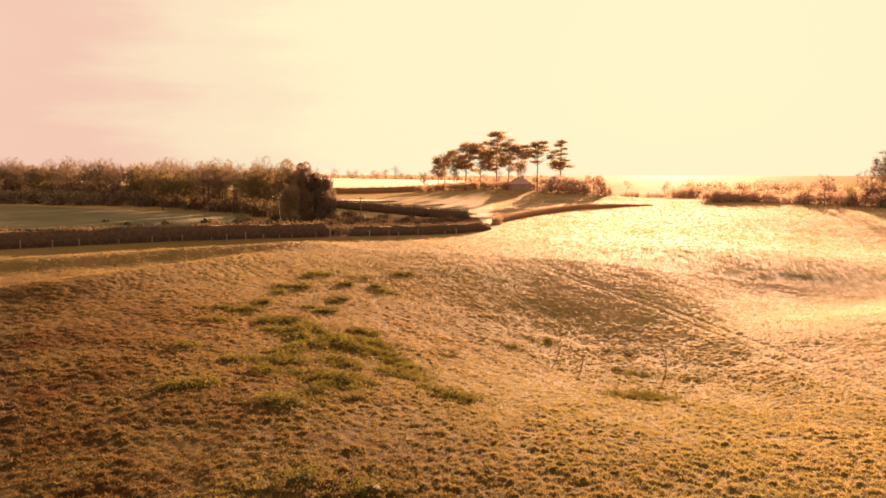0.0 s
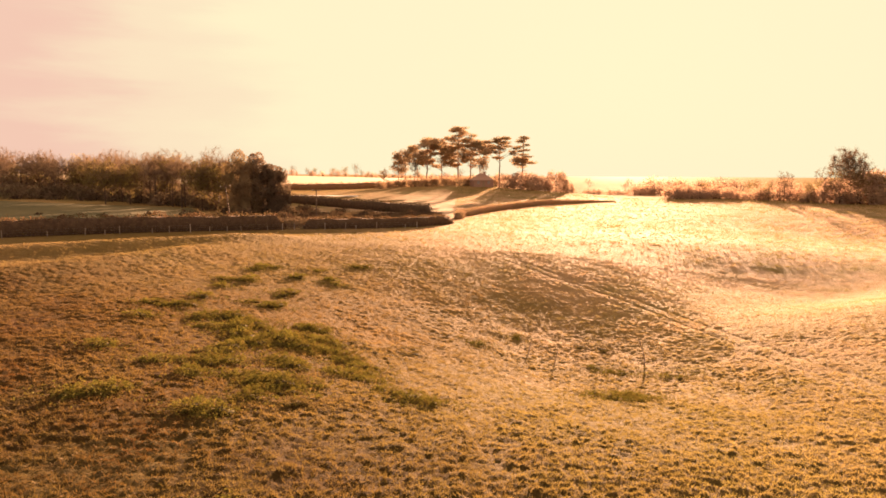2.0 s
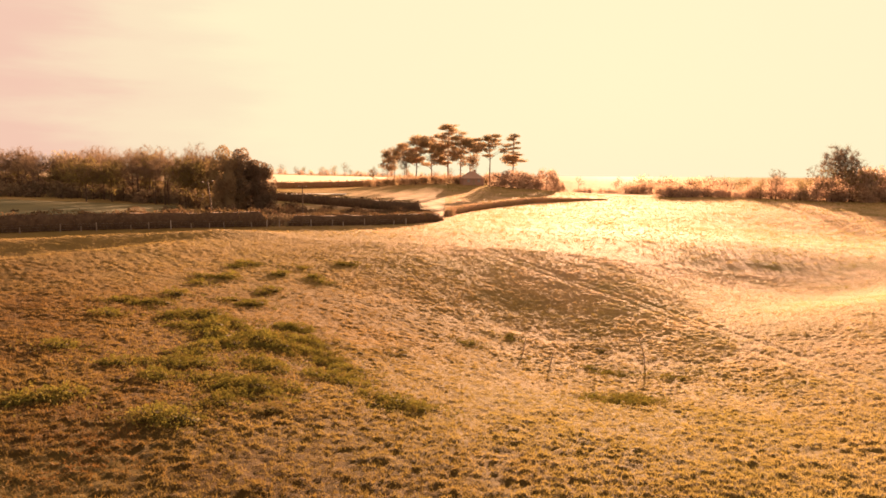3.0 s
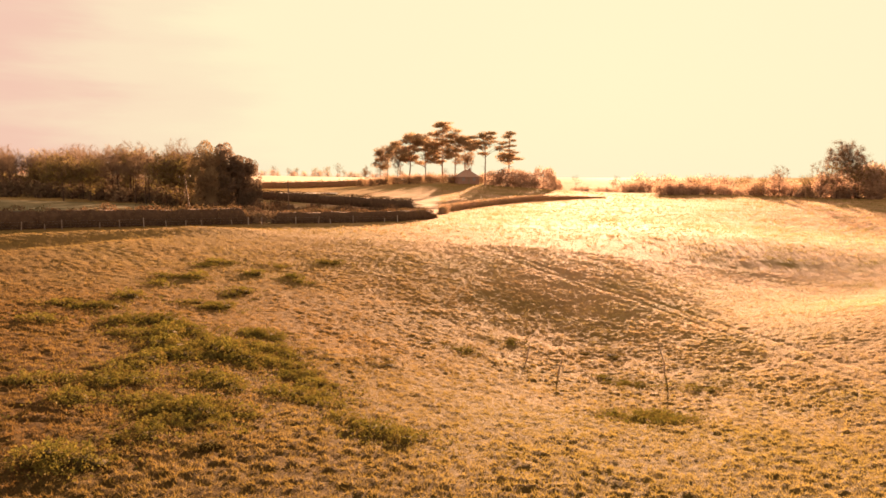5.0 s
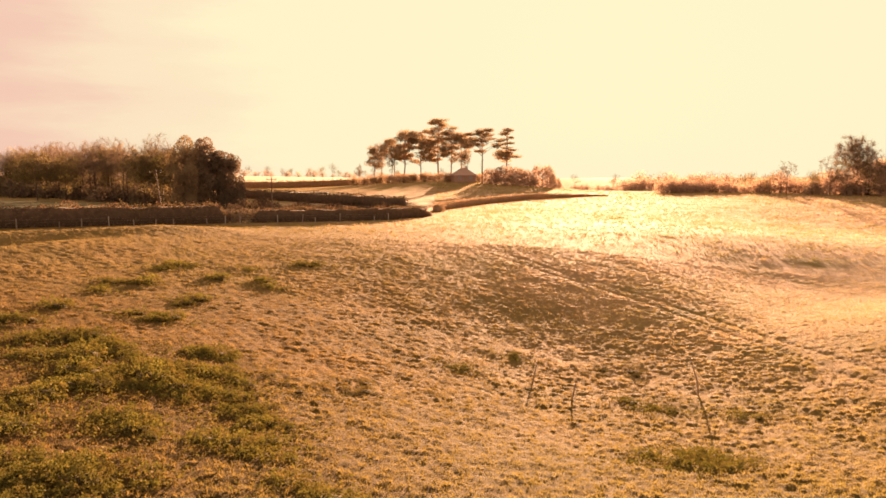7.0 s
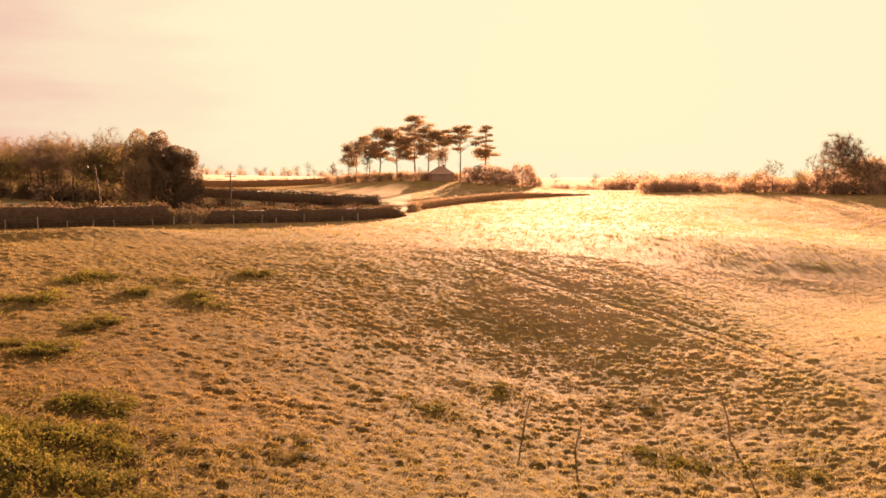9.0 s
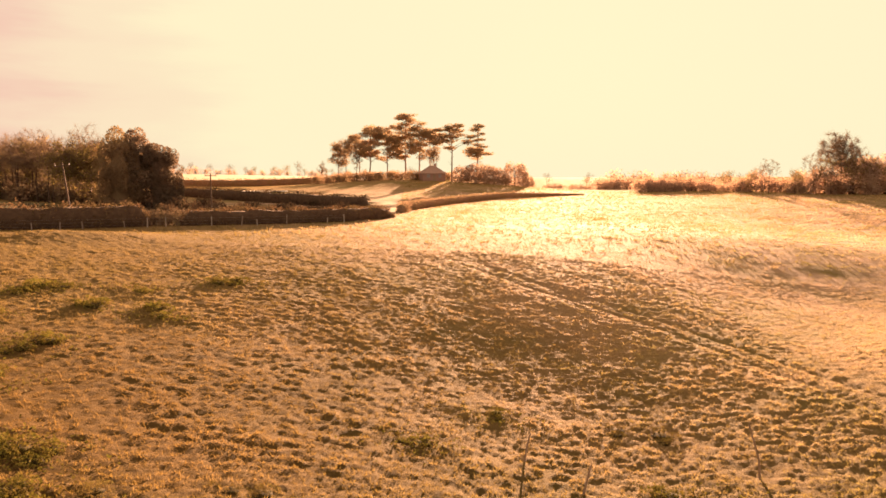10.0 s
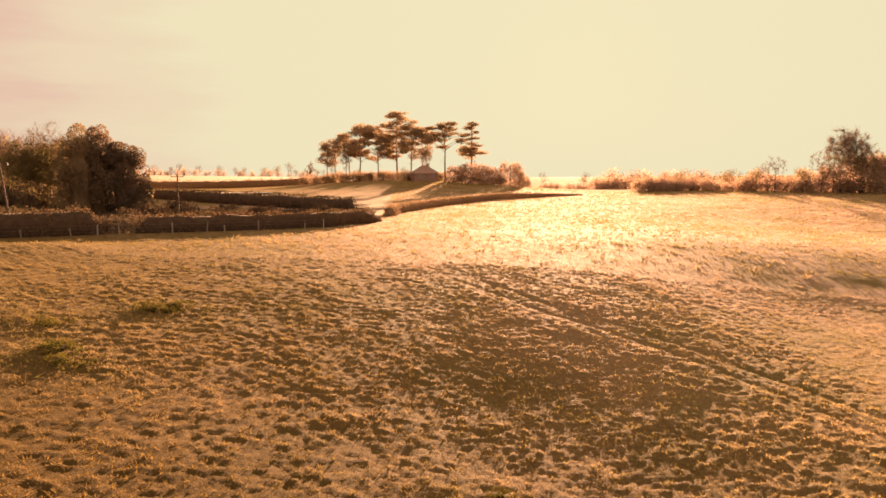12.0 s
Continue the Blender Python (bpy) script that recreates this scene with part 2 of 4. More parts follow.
M_ROOF = solid("clay_roof", (0.44, 0.29, 0.21), (0.36, 0.245, 0.18), 2.0, 0.85, 0.5, 16.0)


# ---- the lie of the land ----
def land(x, y):
    """Height of the ground: a plateau that falls into a round hollow, a valley that runs on from it, a knoll under the pines."""
    z = 4.6 - 0.02 * np.clip(x, -150, 80) + 0.008 * np.clip(y, -100, 260)
    z = z - 5.25 * np.exp(-((x - 16.3) ** 2 + (y - 55.5) ** 2) / 23.5 ** 2)
    u, v = 0.9 * (x - 48) + 0.436 * (y - 83), -0.436 * (x - 48) + 0.9 * (y - 83)
    z = z - 4.2 * np.exp(-(u / 24) ** 2 - (v / np.where(v > 0, 20, 12.5)) ** 2)
    z = z - 2.2 * np.exp(-((x - 84) ** 2 + (y - 125) ** 2) / 34.0 ** 2)
    z = z + 4.0 * np.exp(-((x - 24) ** 2 + (y - 266) ** 2) / 42.0 ** 2)
    z = z + 2.0 * np.exp(-((x - 140) ** 2 + (y - 230) ** 2) / 70.0 ** 2)
    for nx, ny, crest, width, tall, end in ((0.64, -0.77, -81.2, 3.2, 1.1, -10.0), (0.877, -0.481, -55.9, 3.4, 1.0, -13.0)):
        z = z + tall * np.exp(-((nx * x + ny * y - crest) / width) ** 2) * np.clip((end - x) / 10, 0, 1) * np.clip((y - 44) / 12, 0, 1) * np.clip((x + 70) / 20, 0, 1)
    s = np.clip((y - 250) / 300, 0, 1)
    return z + 4.6 * s * s * (3 - 2 * s)


def lattice(ix, iy, seed):
    h = (ix.astype(np.int64) * 374761393 + iy.astype(np.int64) * 668265263 + seed * 1442695041) & 0x7FFFFFFF
    h = ((h ^ (h >> 13)) * 1274126177) & 0x7FFFFFFF
    return ((h ^ (h >> 16)) & 0xFFFF) / 65535.0


def soft_noise(x, y, seed):
    fx, fy = np.floor(x), np.floor(y)
    u, v = x - fx, y - fy
    u, v = u * u * (3 - 2 * u), v * v * (3 - 2 * v)
    a, b = lattice(fx, fy, seed), lattice(fx + 1, fy, seed)
    c, d = lattice(fx, fy + 1, seed), lattice(fx + 1, fy + 1, seed)
    return (a * (1 - u) + b * u) * (1 - v) + (c * (1 - u) + d * u) * v


def domes(x, y, size, seed):
    """Tightly packed rounded mounds, one to a jittered cell, of uneven height."""
    gx, gy = np.floor(x / size), np.floor(y / size)
    top = np.zeros(np.shape(x))
    for i in (-1, 0, 1):
        for j in (-1, 0, 1):
            cx, cy = gx + i, gy + j
            px = (cx + 0.12 + 0.76 * lattice(cx, cy, seed)) * size
            py = (cy + 0.12 + 0.76 * lattice(cx, cy, seed + 1)) * size
            h = lattice(cx, cy, seed + 2)
            r = size * (0.56 + 0.26 * h)
            d2 = ((x - px) ** 2 + (1.25 * (y - py)) ** 2) / r ** 2
            top = np.maximum(top, (0.3 + 0.7 * h) * np.clip(1 - d2, 0, 1))
    return top


def tussocks(x, y):
    """Rounded humps of grazed grass, taller in drifts."""
    w = 0.5 * (soft_noise(x * 0.9, y * 0.9, 9) - 0.5)
    drift = 0.75 + 0.35 * soft_noise(x * 0.11, y * 0.11, 5)
    worn = 1 - 0.22 * np.exp(-((x + 6) ** 2 + (y - 56) ** 2) / 14.0 ** 2)
    tall = np.interp(y, [34, 50, 64, 80, 110], [1.3, 1.2, 1.0, 0.8, 0.65])
    tall = tall * (1 - 0.35 * np.exp(-((x - 14) / 11) ** 2 - ((y - 71) / 8) ** 2)) * (1 - 0.35 * np.clip((x - 26) / 5, 0, 1))
    big = np.clip(1.6 * soft_noise(x * 0.35 + 5, y * 0.3, 8), 0.6, 1)
    return 1.6 * tall * worn * drift * (0.032 * big * domes(x, y + w, 0.75, 51) + 0.075 * big * domes(x + w, y - w, 0.37, 31) + 0.05 * domes(x - w, y, 0.25, 41) + 0.05 * soft_noise(x * 0.8, y * 0.7 + w, 6))


def humps(x, y):
    """Broad low humps of the farther pasture."""
    w = 0.9 * (soft_noise(x * 0.4, y * 0.4, 19) - 0.5)
    away = np.clip((y - 84) / 14, 0, 1) * np.clip((260 - y) / 60, 0, 1) * np.clip((x + 40) / 20, 0, 1) * np.clip((150 - x) / 40, 0, 1)
    return away * 0.045 * (domes(x + w, y, 1.5, 61) + 0.6 * domes(x, y - w, 2.6, 71))


TRACK = [(9, 95), (13, 87), (16.7, 82.3), (20.6, 78.8), (24, 75), (26.3, 70.5), (27.4, 66), (28.2, 61), (28.6, 55), (29, 50), (28.5, 43), (27, 34)]


def polyline_side(x, y, line):
    """Distance to a line on the plan."""
    best = np.full(np.shape(x), 1e9)
    for (ax, ay), (bx, by) in zip(line, line[1:]):
        dx, dy = bx - ax, by - ay
        t = np.clip(((x - ax) * dx + (y - ay) * dy) / (dx * dx + dy * dy), 0, 1)
        best = np.minimum(best, np.hypot(x - ax - t * dx, y - ay - t * dy))
    return best


def surface(x, y):
    """The ground as built: the land with its tussocks and the wheel ruts."""
    x, y = np.asarray(x, float), np.asarray(y, float)
    near = 0.6 + 0.4 * np.clip(np.minimum(np.minimum(x + 38, 54 - x), np.minimum(y + 6, 101 - y)) / 8, 0, 1)
    near = near * np.clip(np.minimum(np.minimum(x + 52, 64 - x), np.minimum(y + 24, 124 - y)) / 14, 0, 1)
    d = polyline_side(x, y, TRACK)
    rut = np.exp(-((d - 0.8) / 0.22) ** 2) * np.clip((94 - y) / 16, 0, 1)
    flat = 1 - 0.3 * np.exp(-(d / 1.2) ** 4)
    return land(x, y) + near * (tussocks(x, y) * flat - 0.06 * rut) + humps(x, y)


def ground_z(x, y):
    return float(surface(np.array([x]), np.array([y]))[0])


# ---- mesh helpers ----
def mesh_of(name, verts, faces, mat, smooth=False):
    """A mesh from an array of corners and an array of faces with equally many corners."""
    verts, faces = np.asarray(verts, np.float32), np.asarray(faces, np.int32)
    me = bpy.data.meshes.new(name)
    me.vertices.add(len(verts))
    me.vertices.foreach_set("co", verts.ravel())
    me.loops.add(faces.size)
    me.loops.foreach_set("vertex_index", faces.ravel())
    me.polygons.add(len(faces))
    k = faces.shape[1]
    me.polygons.foreach_set("loop_start", np.arange(0, faces.size, k, dtype=np.int32))
    me.update(calc_edges=True)
    me.validate()
    me.polygons.foreach_set("use_smooth", np.full(len(me.polygons), smooth))
    me.materials.append(mat)
    return me


def part(name, me, parent, label=""):
    ob = new(name, me)
    ob.parent = parent
    return tagged(ob, label=label)


def tubes(segs, sides=5):
    """Tapered tubes: segs are (p, q, r0, r1)."""
    P = np.array([s[0] for s in segs], float)
    Q = np.array([s[1] for s in segs], float)
    R0, R1 = np.array([s[2] for s in segs]), np.array([s[3] for s in segs])
    D = Q - P
    D /= np.linalg.norm(D, axis=1)[:, None] + 1e-9
    up = np.where(np.abs(D[:, 2:3]) > 0.9, np.array([[1.0, 0, 0]]), np.array([[0, 0, 1.0]]))
    A = np.cross(D, up)
    A /= np.linalg.norm(A, axis=1)[:, None]
    B = np.cross(D, A)
    th = np.arange(sides) * 2 * np.pi / sides
    ring = A[:, None, :] * np.cos(th)[None, :, None] + B[:, None, :] * np.sin(th)[None, :, None]
    V = np.concatenate([P[:, None, :] + ring * R0[:, None, None], Q[:, None, :] + ring * R1[:, None, None]], axis=1)
    n = len(segs)
    i = np.arange(sides)
    j = (i + 1) % sides
    F = np.stack([i, i + sides, j + sides, j], axis=1)[None] + (np.arange(n) * 2 * sides)[:, None, None]
    return V.reshape(-1, 3), F.reshape(-1, 4)


def unit(rng, n):
    v = rng.normal(size=(n, 3))
    return v / (np.linalg.norm(v, axis=1)[:, None] + 1e-9)


def leaves(pts, size, rng, slim=0.6, lie=None):
    """A small four-cornered leaf or spray at each point, turned at random (lie: flattened towards level)."""
    n = len(pts)
    a = unit(rng, n)
    if lie is not None:
        a[:, 2] *= lie
        a /= np.linalg.norm(a, axis=1)[:, None]
    b = np.cross(a, unit(rng, n))
    b /= np.linalg.norm(b, axis=1)[:, None] + 1e-9
    s = (size * rng.uniform(0.5, 1.3, n))[:, None]
    a, b = a * s, b * s * slim
    V = np.stack([pts - a, pts - b * 0.9 + a * 0.1, pts + a, pts + b - a * 0.15], axis=1)
    return V.reshape(-1, 3), np.arange(4 * n).reshape(-1, 4)


def blades(base, tip, width, rng):
    """Thin three-cornered blades or twigs from base to tip."""
    n = len(base)
    side = np.cross(tip - base, unit(rng, n))
    side /= np.linalg.norm(side, axis=1)[:, None] + 1e-9
    w = (width * rng.uniform(0.6, 1.3, n))[:, None]
    V = np.stack([base - side * w, base + side * w, tip], axis=1)
    return V.reshape(-1, 3), np.arange(3 * n).reshape(-1, 3)


def lump(rng, radii, rings=10, sectors=16, rough=0.15):
    """An uneven rounded body."""
    u = np.linspace(0, np.pi, rings)
    v = np.arange(sectors) * 2 * np.pi / sectors
    U, W = np.meshgrid(u, v, indexing="ij")
    r = 1 + rough * (rng.random(U.shape) - 0.5) * 2
    r[0], r[-1] = 1, 1
    V = np.stack([r * np.sin(U) * np.cos(W) * radii[0], r * np.sin(U) * np.sin(W) * radii[1], r * np.cos(U) * radii[2]], axis=-1)
    F = []
    for i in range(rings - 1):
        for j in range(sectors):
            k = (j + 1) % sectors
            F.append((i * sectors + j, (i + 1) * sectors + j, (i + 1) * sectors + k, i * sectors + k))
    return V.reshape(-1, 3), np.array(F)


def thing(name, label, category, group="", kind=""):
    return tagged(new(name), label, category, group, kind)


# ---- ground: one sheet to the horizon ----
def axis(a, b, step, a2, b2, step2, far):
    """Grid lines: close together where the camera passes, wider round that, and ever wider to the horizon."""
    mid = np.concatenate([np.arange(a2, a, step2), np.arange(a, b, step), np.arange(b, b2 + step2, step2)])
    out = [step2]
    while sum(out) < far:
        out.append(out[-1] * (1.02 if sum(out) < 70 else 1.16))
    o = np.cumsum(out)
    return np.concatenate([(mid[0] - o)[::-1], mid, mid[-1] + o])


def build_ground():
    xs, ys = axis(-30, 46, 0.145, -44, 56, 0.6, 4300), axis(-12, 92, 0.145, -24, 110, 0.6, 4300)
    X, Y = np.meshgrid(xs, ys)
    Z = surface(X, Y)
    V = np.stack([X, Y, Z], axis=-1).reshape(-1, 3)
    nx, ny = len(xs), len(ys)
    i = (np.arange(ny - 1)[:, None] * nx + np.arange(nx - 1)[None]).ravel()
    F = np.stack([i, i + 1, i + nx + 1, i + nx], axis=1)
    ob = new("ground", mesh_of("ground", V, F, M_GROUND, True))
    tagged(ob, "rough golden-brown winter pasture with grassy humps and hollows", "ground", kind="structure")


build_ground()


def sheet(name, corner_lines, mat, label, category, lift=0.05, steps=(40, 12)):
    """A stretch of land draped on the ground, between two lines on the plan."""
    (a0, a1), (b0, b1) = corner_lines
    s, t = np.meshgrid(np.linspace(0, 1, steps[0]), np.linspace(0, 1, steps[1]))
    edge = 0.02 * (soft_noise(s * 14, t * 0 + 3, 21) - 0.5)
    t2 = t + edge
    X = (a0[0] * (1 - s) + a1[0] * s) * (1 - t2) + (b0[0] * (1 - s) + b1[0] * s) * t2
    Y = (a0[1] * (1 - s) + a1[1] * s) * (1 - t2) + (b0[1] * (1 - s) + b1[1] * s) * t2
    Z = surface(X, Y) + lift
    V = np.stack([X, Y, Z], axis=-1).reshape(-1, 3)
    i = (np.arange(steps[1] - 1)[:, None] * steps[0] + np.arange(steps[0] - 1)[None]).ravel()
    F = np.stack([i, i + 1, i + steps[0] + 1, i + steps[0]], axis=1)
    return tagged(new(name, mesh_of(name, V, F, mat, True)), label, category, kind="structure")


sheet("crop_field", (((-150, 92), (-30, 116)), ((-150, 178), (-44, 152))), M_FIELD, "dull green winter crop field behind the hedge", "field", 0.25, (60, 30))
sheet("far_field", (((-190, 292), (-8, 300)), ((-330, 520), (20, 520))), M_FARFIELD, "pale yellow field on the far rise", "field", 0.5, (60, 30))
sheet("farm_track", (((-70, 226), (-14, 219)), ((-70, 231), (-14, 222.5))), M_TRACK, "pale chalky farm track below the far hedge", "track", 0.25, (40, 4))


# ---- grass ----
def tufts(name, x, y, k, height, width, rng, label, mat):
    z = surface(x, y)
    n = len(x)
    base = np.repeat(np.stack([x, y, z - 0.03], axis=1), k, axis=0)
    off = rng.normal(0, 0.085, (n * k, 2)) * (width / 0.02) ** 0.5
    base[:, :2] += off
    base[:, 2] = surface(base[:, 0], base[:, 1]) - 0.02
    lean = off * 1.1 + rng.normal(0, 0.07, (n * k, 2)) + np.array([-0.03, -0.03])
    h = height * rng.uniform(0.4, 1.2, n * k) * np.repeat(rng.uniform(0.6, 1.25, n), k)
    tip = base + np.column_stack([lean * (h / height)[:, None] * height / 0.22, h])
    ob = new(name, mesh_of(name, *blades(base, tip, width, rng), mat))
    tagged(ob, label, "grass", kind="stuff")


def build_grass():
    rng = np.random.default_rng(7)
    n = 250000
    t = rng.random(n)
    y = 12 + 97 * t ** 1.3
    half = 8 + (y - 5) * 0.60
    x = 4 + rng.uniform(-1, 1, n) * half
    hump = tussocks(x, y)
    bare = np.exp(-((x + 4) ** 2 + (y - 56) ** 2) / 15.0 ** 2)
    front = np.clip((54 - y) / 10, 0, 1)
    keep = (rng.random(n) < np.clip((y - 12) / 8, 0, 1)) & (rng.random(n) < 0.1 + 0.12 * front + 0.24 * bare + 0.14 * (y > 66) + 4.5 * (hump - 0.07)) & (np.abs(polyline_side(x, y, TRACK) - 0.8) > 0.14)
    tufts("grass", x[keep], y[keep], 7, 0.13, 0.015, rng, "rough dry pasture grass in golden tufts", M_GRASS)
    n = 110000
    y = 13 + 74 * rng.random(n) ** 1.3
    x = 4 + rng.uniform(-1, 1, n) * (8 + (y - 5) * 0.58)
    keep = (np.abs(polyline_side(x, y, TRACK) - 0.8) > 0.12) & (rng.random(n) < (y - 12) / 8)
    tufts("short_turf", x[keep], y[keep], 1, 0.05, 0.018, rng, "short worn pasture turf between the tufts", M_GRASS)
    n = 110000
    x, y = rng.uniform(-48, 56, n), rng.uniform(-22, 70, n)
    inside = (np.abs(x - 4) < 6 + (y - 5) * 0.60 + rng.normal(0, 2, n)) & (rng.random(n) < (y - 12) / 8)
    hump = tussocks(x, y)
    keep = ~inside & (rng.random(n) < 0.1 + 0.14 * (y > 66) + 4.5 * (hump - 0.07))
    tufts("outer_grass", x[keep], y[keep], 4, 0.14, 0.024, rng, "rough dry pasture grass in golden tufts", M_GRASS)
    n = 46000
    y = 96 + 168 * rng.random(n)
    x = rng.uniform(-0.25, 0.85, n) * (y - 10)
    keep = (rng.random(len(x)) < (y - 92) / 45) & (polyline_side(x, y, LINE_A1) > 1.5) & (polyline_side(x, y, LINE_A2) > 1.5) & (polyline_side(x, y, LINE_D) > 1.4)
    keep &= y < np.interp(x, [-60, -20, 8, 20, 40, 90, 140], [80, 104, 122, 262, 262, 240, 235])
    tufts("meadow_grass", x[keep], y[keep], 5, 0.26, 0.05, rng, "rough meadow grass beyond the hollow, coloured pale for sun haze", M_GRASS)


LINE_A1 = [(-92, 55), (-66, 76), (-50, 89.5), (-38, 98.5), (-27, 104.5), (-17.6, 108.6)]
LINE_D = [(10.5, 138), (12, 146), (18, 161), (26, 178), (38, 197), (56, 211), (66, 217)]
LINE_A2 = [(-15.2, 110), (-4, 114.5), (3, 119.5), (9, 128)]
build_grass()


# ---- low bushes in the pasture ----
def bush_mesh(seed, mat, n=920):
    """Many small tight clumps of leaves on crowded shoots of uneven height."""
    rng = np.random.default_rng(seed)
    m = 26
    a, d = rng.uniform(0, 6.28, m), 1.05 * rng.random(m) ** 0.6
    r = rng.uniform(0.11, 0.25, m)
    c = np.column_stack([d * np.cos(a) * 1.15, d * np.sin(a) * 0.9, r * 0.6 + 0.5 * (1.08 - d) * rng.uniform(0.15, 1.25, m)])
    pick = rng.choice(m, n, p=r ** 2 / np.sum(r ** 2))
    v = unit(rng, n)
    v[:, 2] = np.where(rng.random(n) < 0.7, np.abs(v[:, 2]), v[:, 2])
    pts = c[pick] + v * (r[pick] * rng.uniform(0.55, 1.0, n) ** 0.5)[:, None] * np.array([1, 1, 1.25])
    V, F = leaves(pts, 0.05, rng, 0.6)
    return mesh_of("foliage", V, F, mat)


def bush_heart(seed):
    """A solid lump inside the clumps; its dark colour stands in for their inner shade."""
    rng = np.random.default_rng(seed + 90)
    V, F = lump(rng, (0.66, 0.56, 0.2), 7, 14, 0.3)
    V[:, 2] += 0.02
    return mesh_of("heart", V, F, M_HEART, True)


def bush_stems(seed):
    rng = np.random.default_rng(seed + 50)
    segs = []
    for _ in range(12):
        a = rng.uniform(0, 6.28)
        q = np.array([math.cos(a), math.sin(a), 0]) * rng.uniform(0.2, 0.6) + np.array([0, 0, rng.uniform(0.25, 0.5)])
        segs.append((np.array([0, 0, -0.15]) + q * 0.12 * np.array([1, 1, 0]), q, 0.02, 0.006))
    return mesh_of("stems", *tubes(segs, 4), M_BARK)


def make_bush(seed, mat, label, group):
    ob = thing("low_bush", label, "bush", group)
    part("foliage", bush_mesh(seed, mat), ob)
    part("heart", bush_heart(seed), ob, "dark lump painted as the shade inside the bush")
    part("woody_base", bush_stems(seed), ob, "thin brown woody base")
    return ob


GREEN_BUSHES = [make_bush(s, M_BUSH, "low dark-green leafy bush spreading over the pasture", "bushes of the green thicket") for s in (1, 2, 3)]
BROWN_BUSHES = [make_bush(s, M_DEADBUSH, "low brown withered bush in rough grass", "withered bushes") for s in (4, 5)]
used = set()


def plant(protos, x, y, size, rng, flat=1.0):
    src = protos[int(rng.integers(0, len(protos)))]
    m = pose(x, y, ground_z(x, y) - 0.04, 0, 0, float(rng.uniform(0, 360))) @ Matrix.Diagonal((size, size, size * flat, 1))
    if src.name not in used:
        used.add(src.name)
        src.matrix_basis = m
        return src
    return copy_thing(src, m)


# clumps of low bushes, by their places on the plan
BANK_CLUMPS = [(-2.6, 22.9), (-5.1, 23.5), (-7.3, 32.7), (-8.4, 32.9), (-13.8, 33.8), (-13.1,
    34.4), (-12.5, 35.1), (-6.5, 35.2), (-5.5, 36.4), (1.3, 36.8), (-6.2, 37), (1.1, 37.5), (0.4, 37.8), (-4.7, 37.8), (-7.4, 37.9), (-5.6, 38), (-10.2,
    38.7), (-6.2, 38.8), (-8.3, 38.9), (-5.1, 38.9), (-0.8, 39.2), (-7.3, 39.3), (-12.5, 40.5), (-10.1, 40.7), (-1.8, 41.4), (-10.3, 41.5), (-9.1, 41.7),
    (-3, 42.1), (-16.1, 42.4), (-5.9, 42.5), (-1.8, 42.8), (-6.8, 42.9), (-10.8, 43.3), (-9.7, 43.7), (-6.6, 43.7), (-2.9, 44.4), (13.7, 44.7), (-2.2,
    44.9), (-9.8, 45.1), (12.6, 45.3), (-3.5, 45.5)]
THICKET_CLUMPS = [(14.9, 45.5), (12, 45.9), (-2.9, 46), (-9.5, 46.3), (14.6, 46.3), (-5.8, 46.5), (-8.6, 46.8), (14.2, 46.9), (-3.8, 47.1), (-7.6,
    47.3), (-6.2, 47.5), (-4.4, 47.9), (-5.2, 48), (-9.6, 48.2), (-10.4, 48.3), (-7.3, 48.3), (-8.7, 48.7), (-6.8, 49.5), (-7.9, 49.6),
    (-12.3, 49.7), (-4.4, 49.7), (-11.5, 49.9), (-5.7, 50.1), (-10.6, 50.4), (-17.2, 50.5), (-6.5, 50.5), (-5.2, 50.9), (-9, 51.5), (-13.7,
    51.6), (-10, 52.1), (-12.1, 52.5), (-10.7, 52.5), (-13.1, 52.9), (19.3, 52.9), (-7.1, 53.5), (-6.2, 53.5), (-11.6, 53.6), (-5.4, 53.7), (16.1, 54),
    (-16.7, 54.5), (15.4, 54.6), (-17.9, 54.7), (-15.3, 55.1)]
FAR_CLUMPS = [(14.5, 55.4), (-10.1, 58.2), (-15.3, 58.4), (6, 58.6), (-11.9, 58.7), (-9.7, 59.1), (9.7, 61.9), (-10, 62.5), (-15.1, 63.2), (-9.6, 63.7), (-15.4, 65.7), (-14.6, 66.4), (-13.5, 66.7), (-6.2, 69.2), (-9.7, 69.8), (-6.8, 70.5),
    (-14, 71.4), (-13.8, 73.2), (-12.4, 73.2), (-8.5, 73.8), (-4.8, 76.7), (-3.8, 77.2)]
WITHERED_CLUMPS = [(16.7, 60.9), (14.9, 61.4), (16.1, 61.8), (-3.8, 34.5), (-4.9, 34.6), (-1.8, 49.4), (-0.9, 49.7), (-1.7, 50.5), (-0, 51.1), (0.8, 51.2), (-0.9, 51.3), (-3.3, 51.4), (0.8,
    52.6), (-0.1, 52.6)]


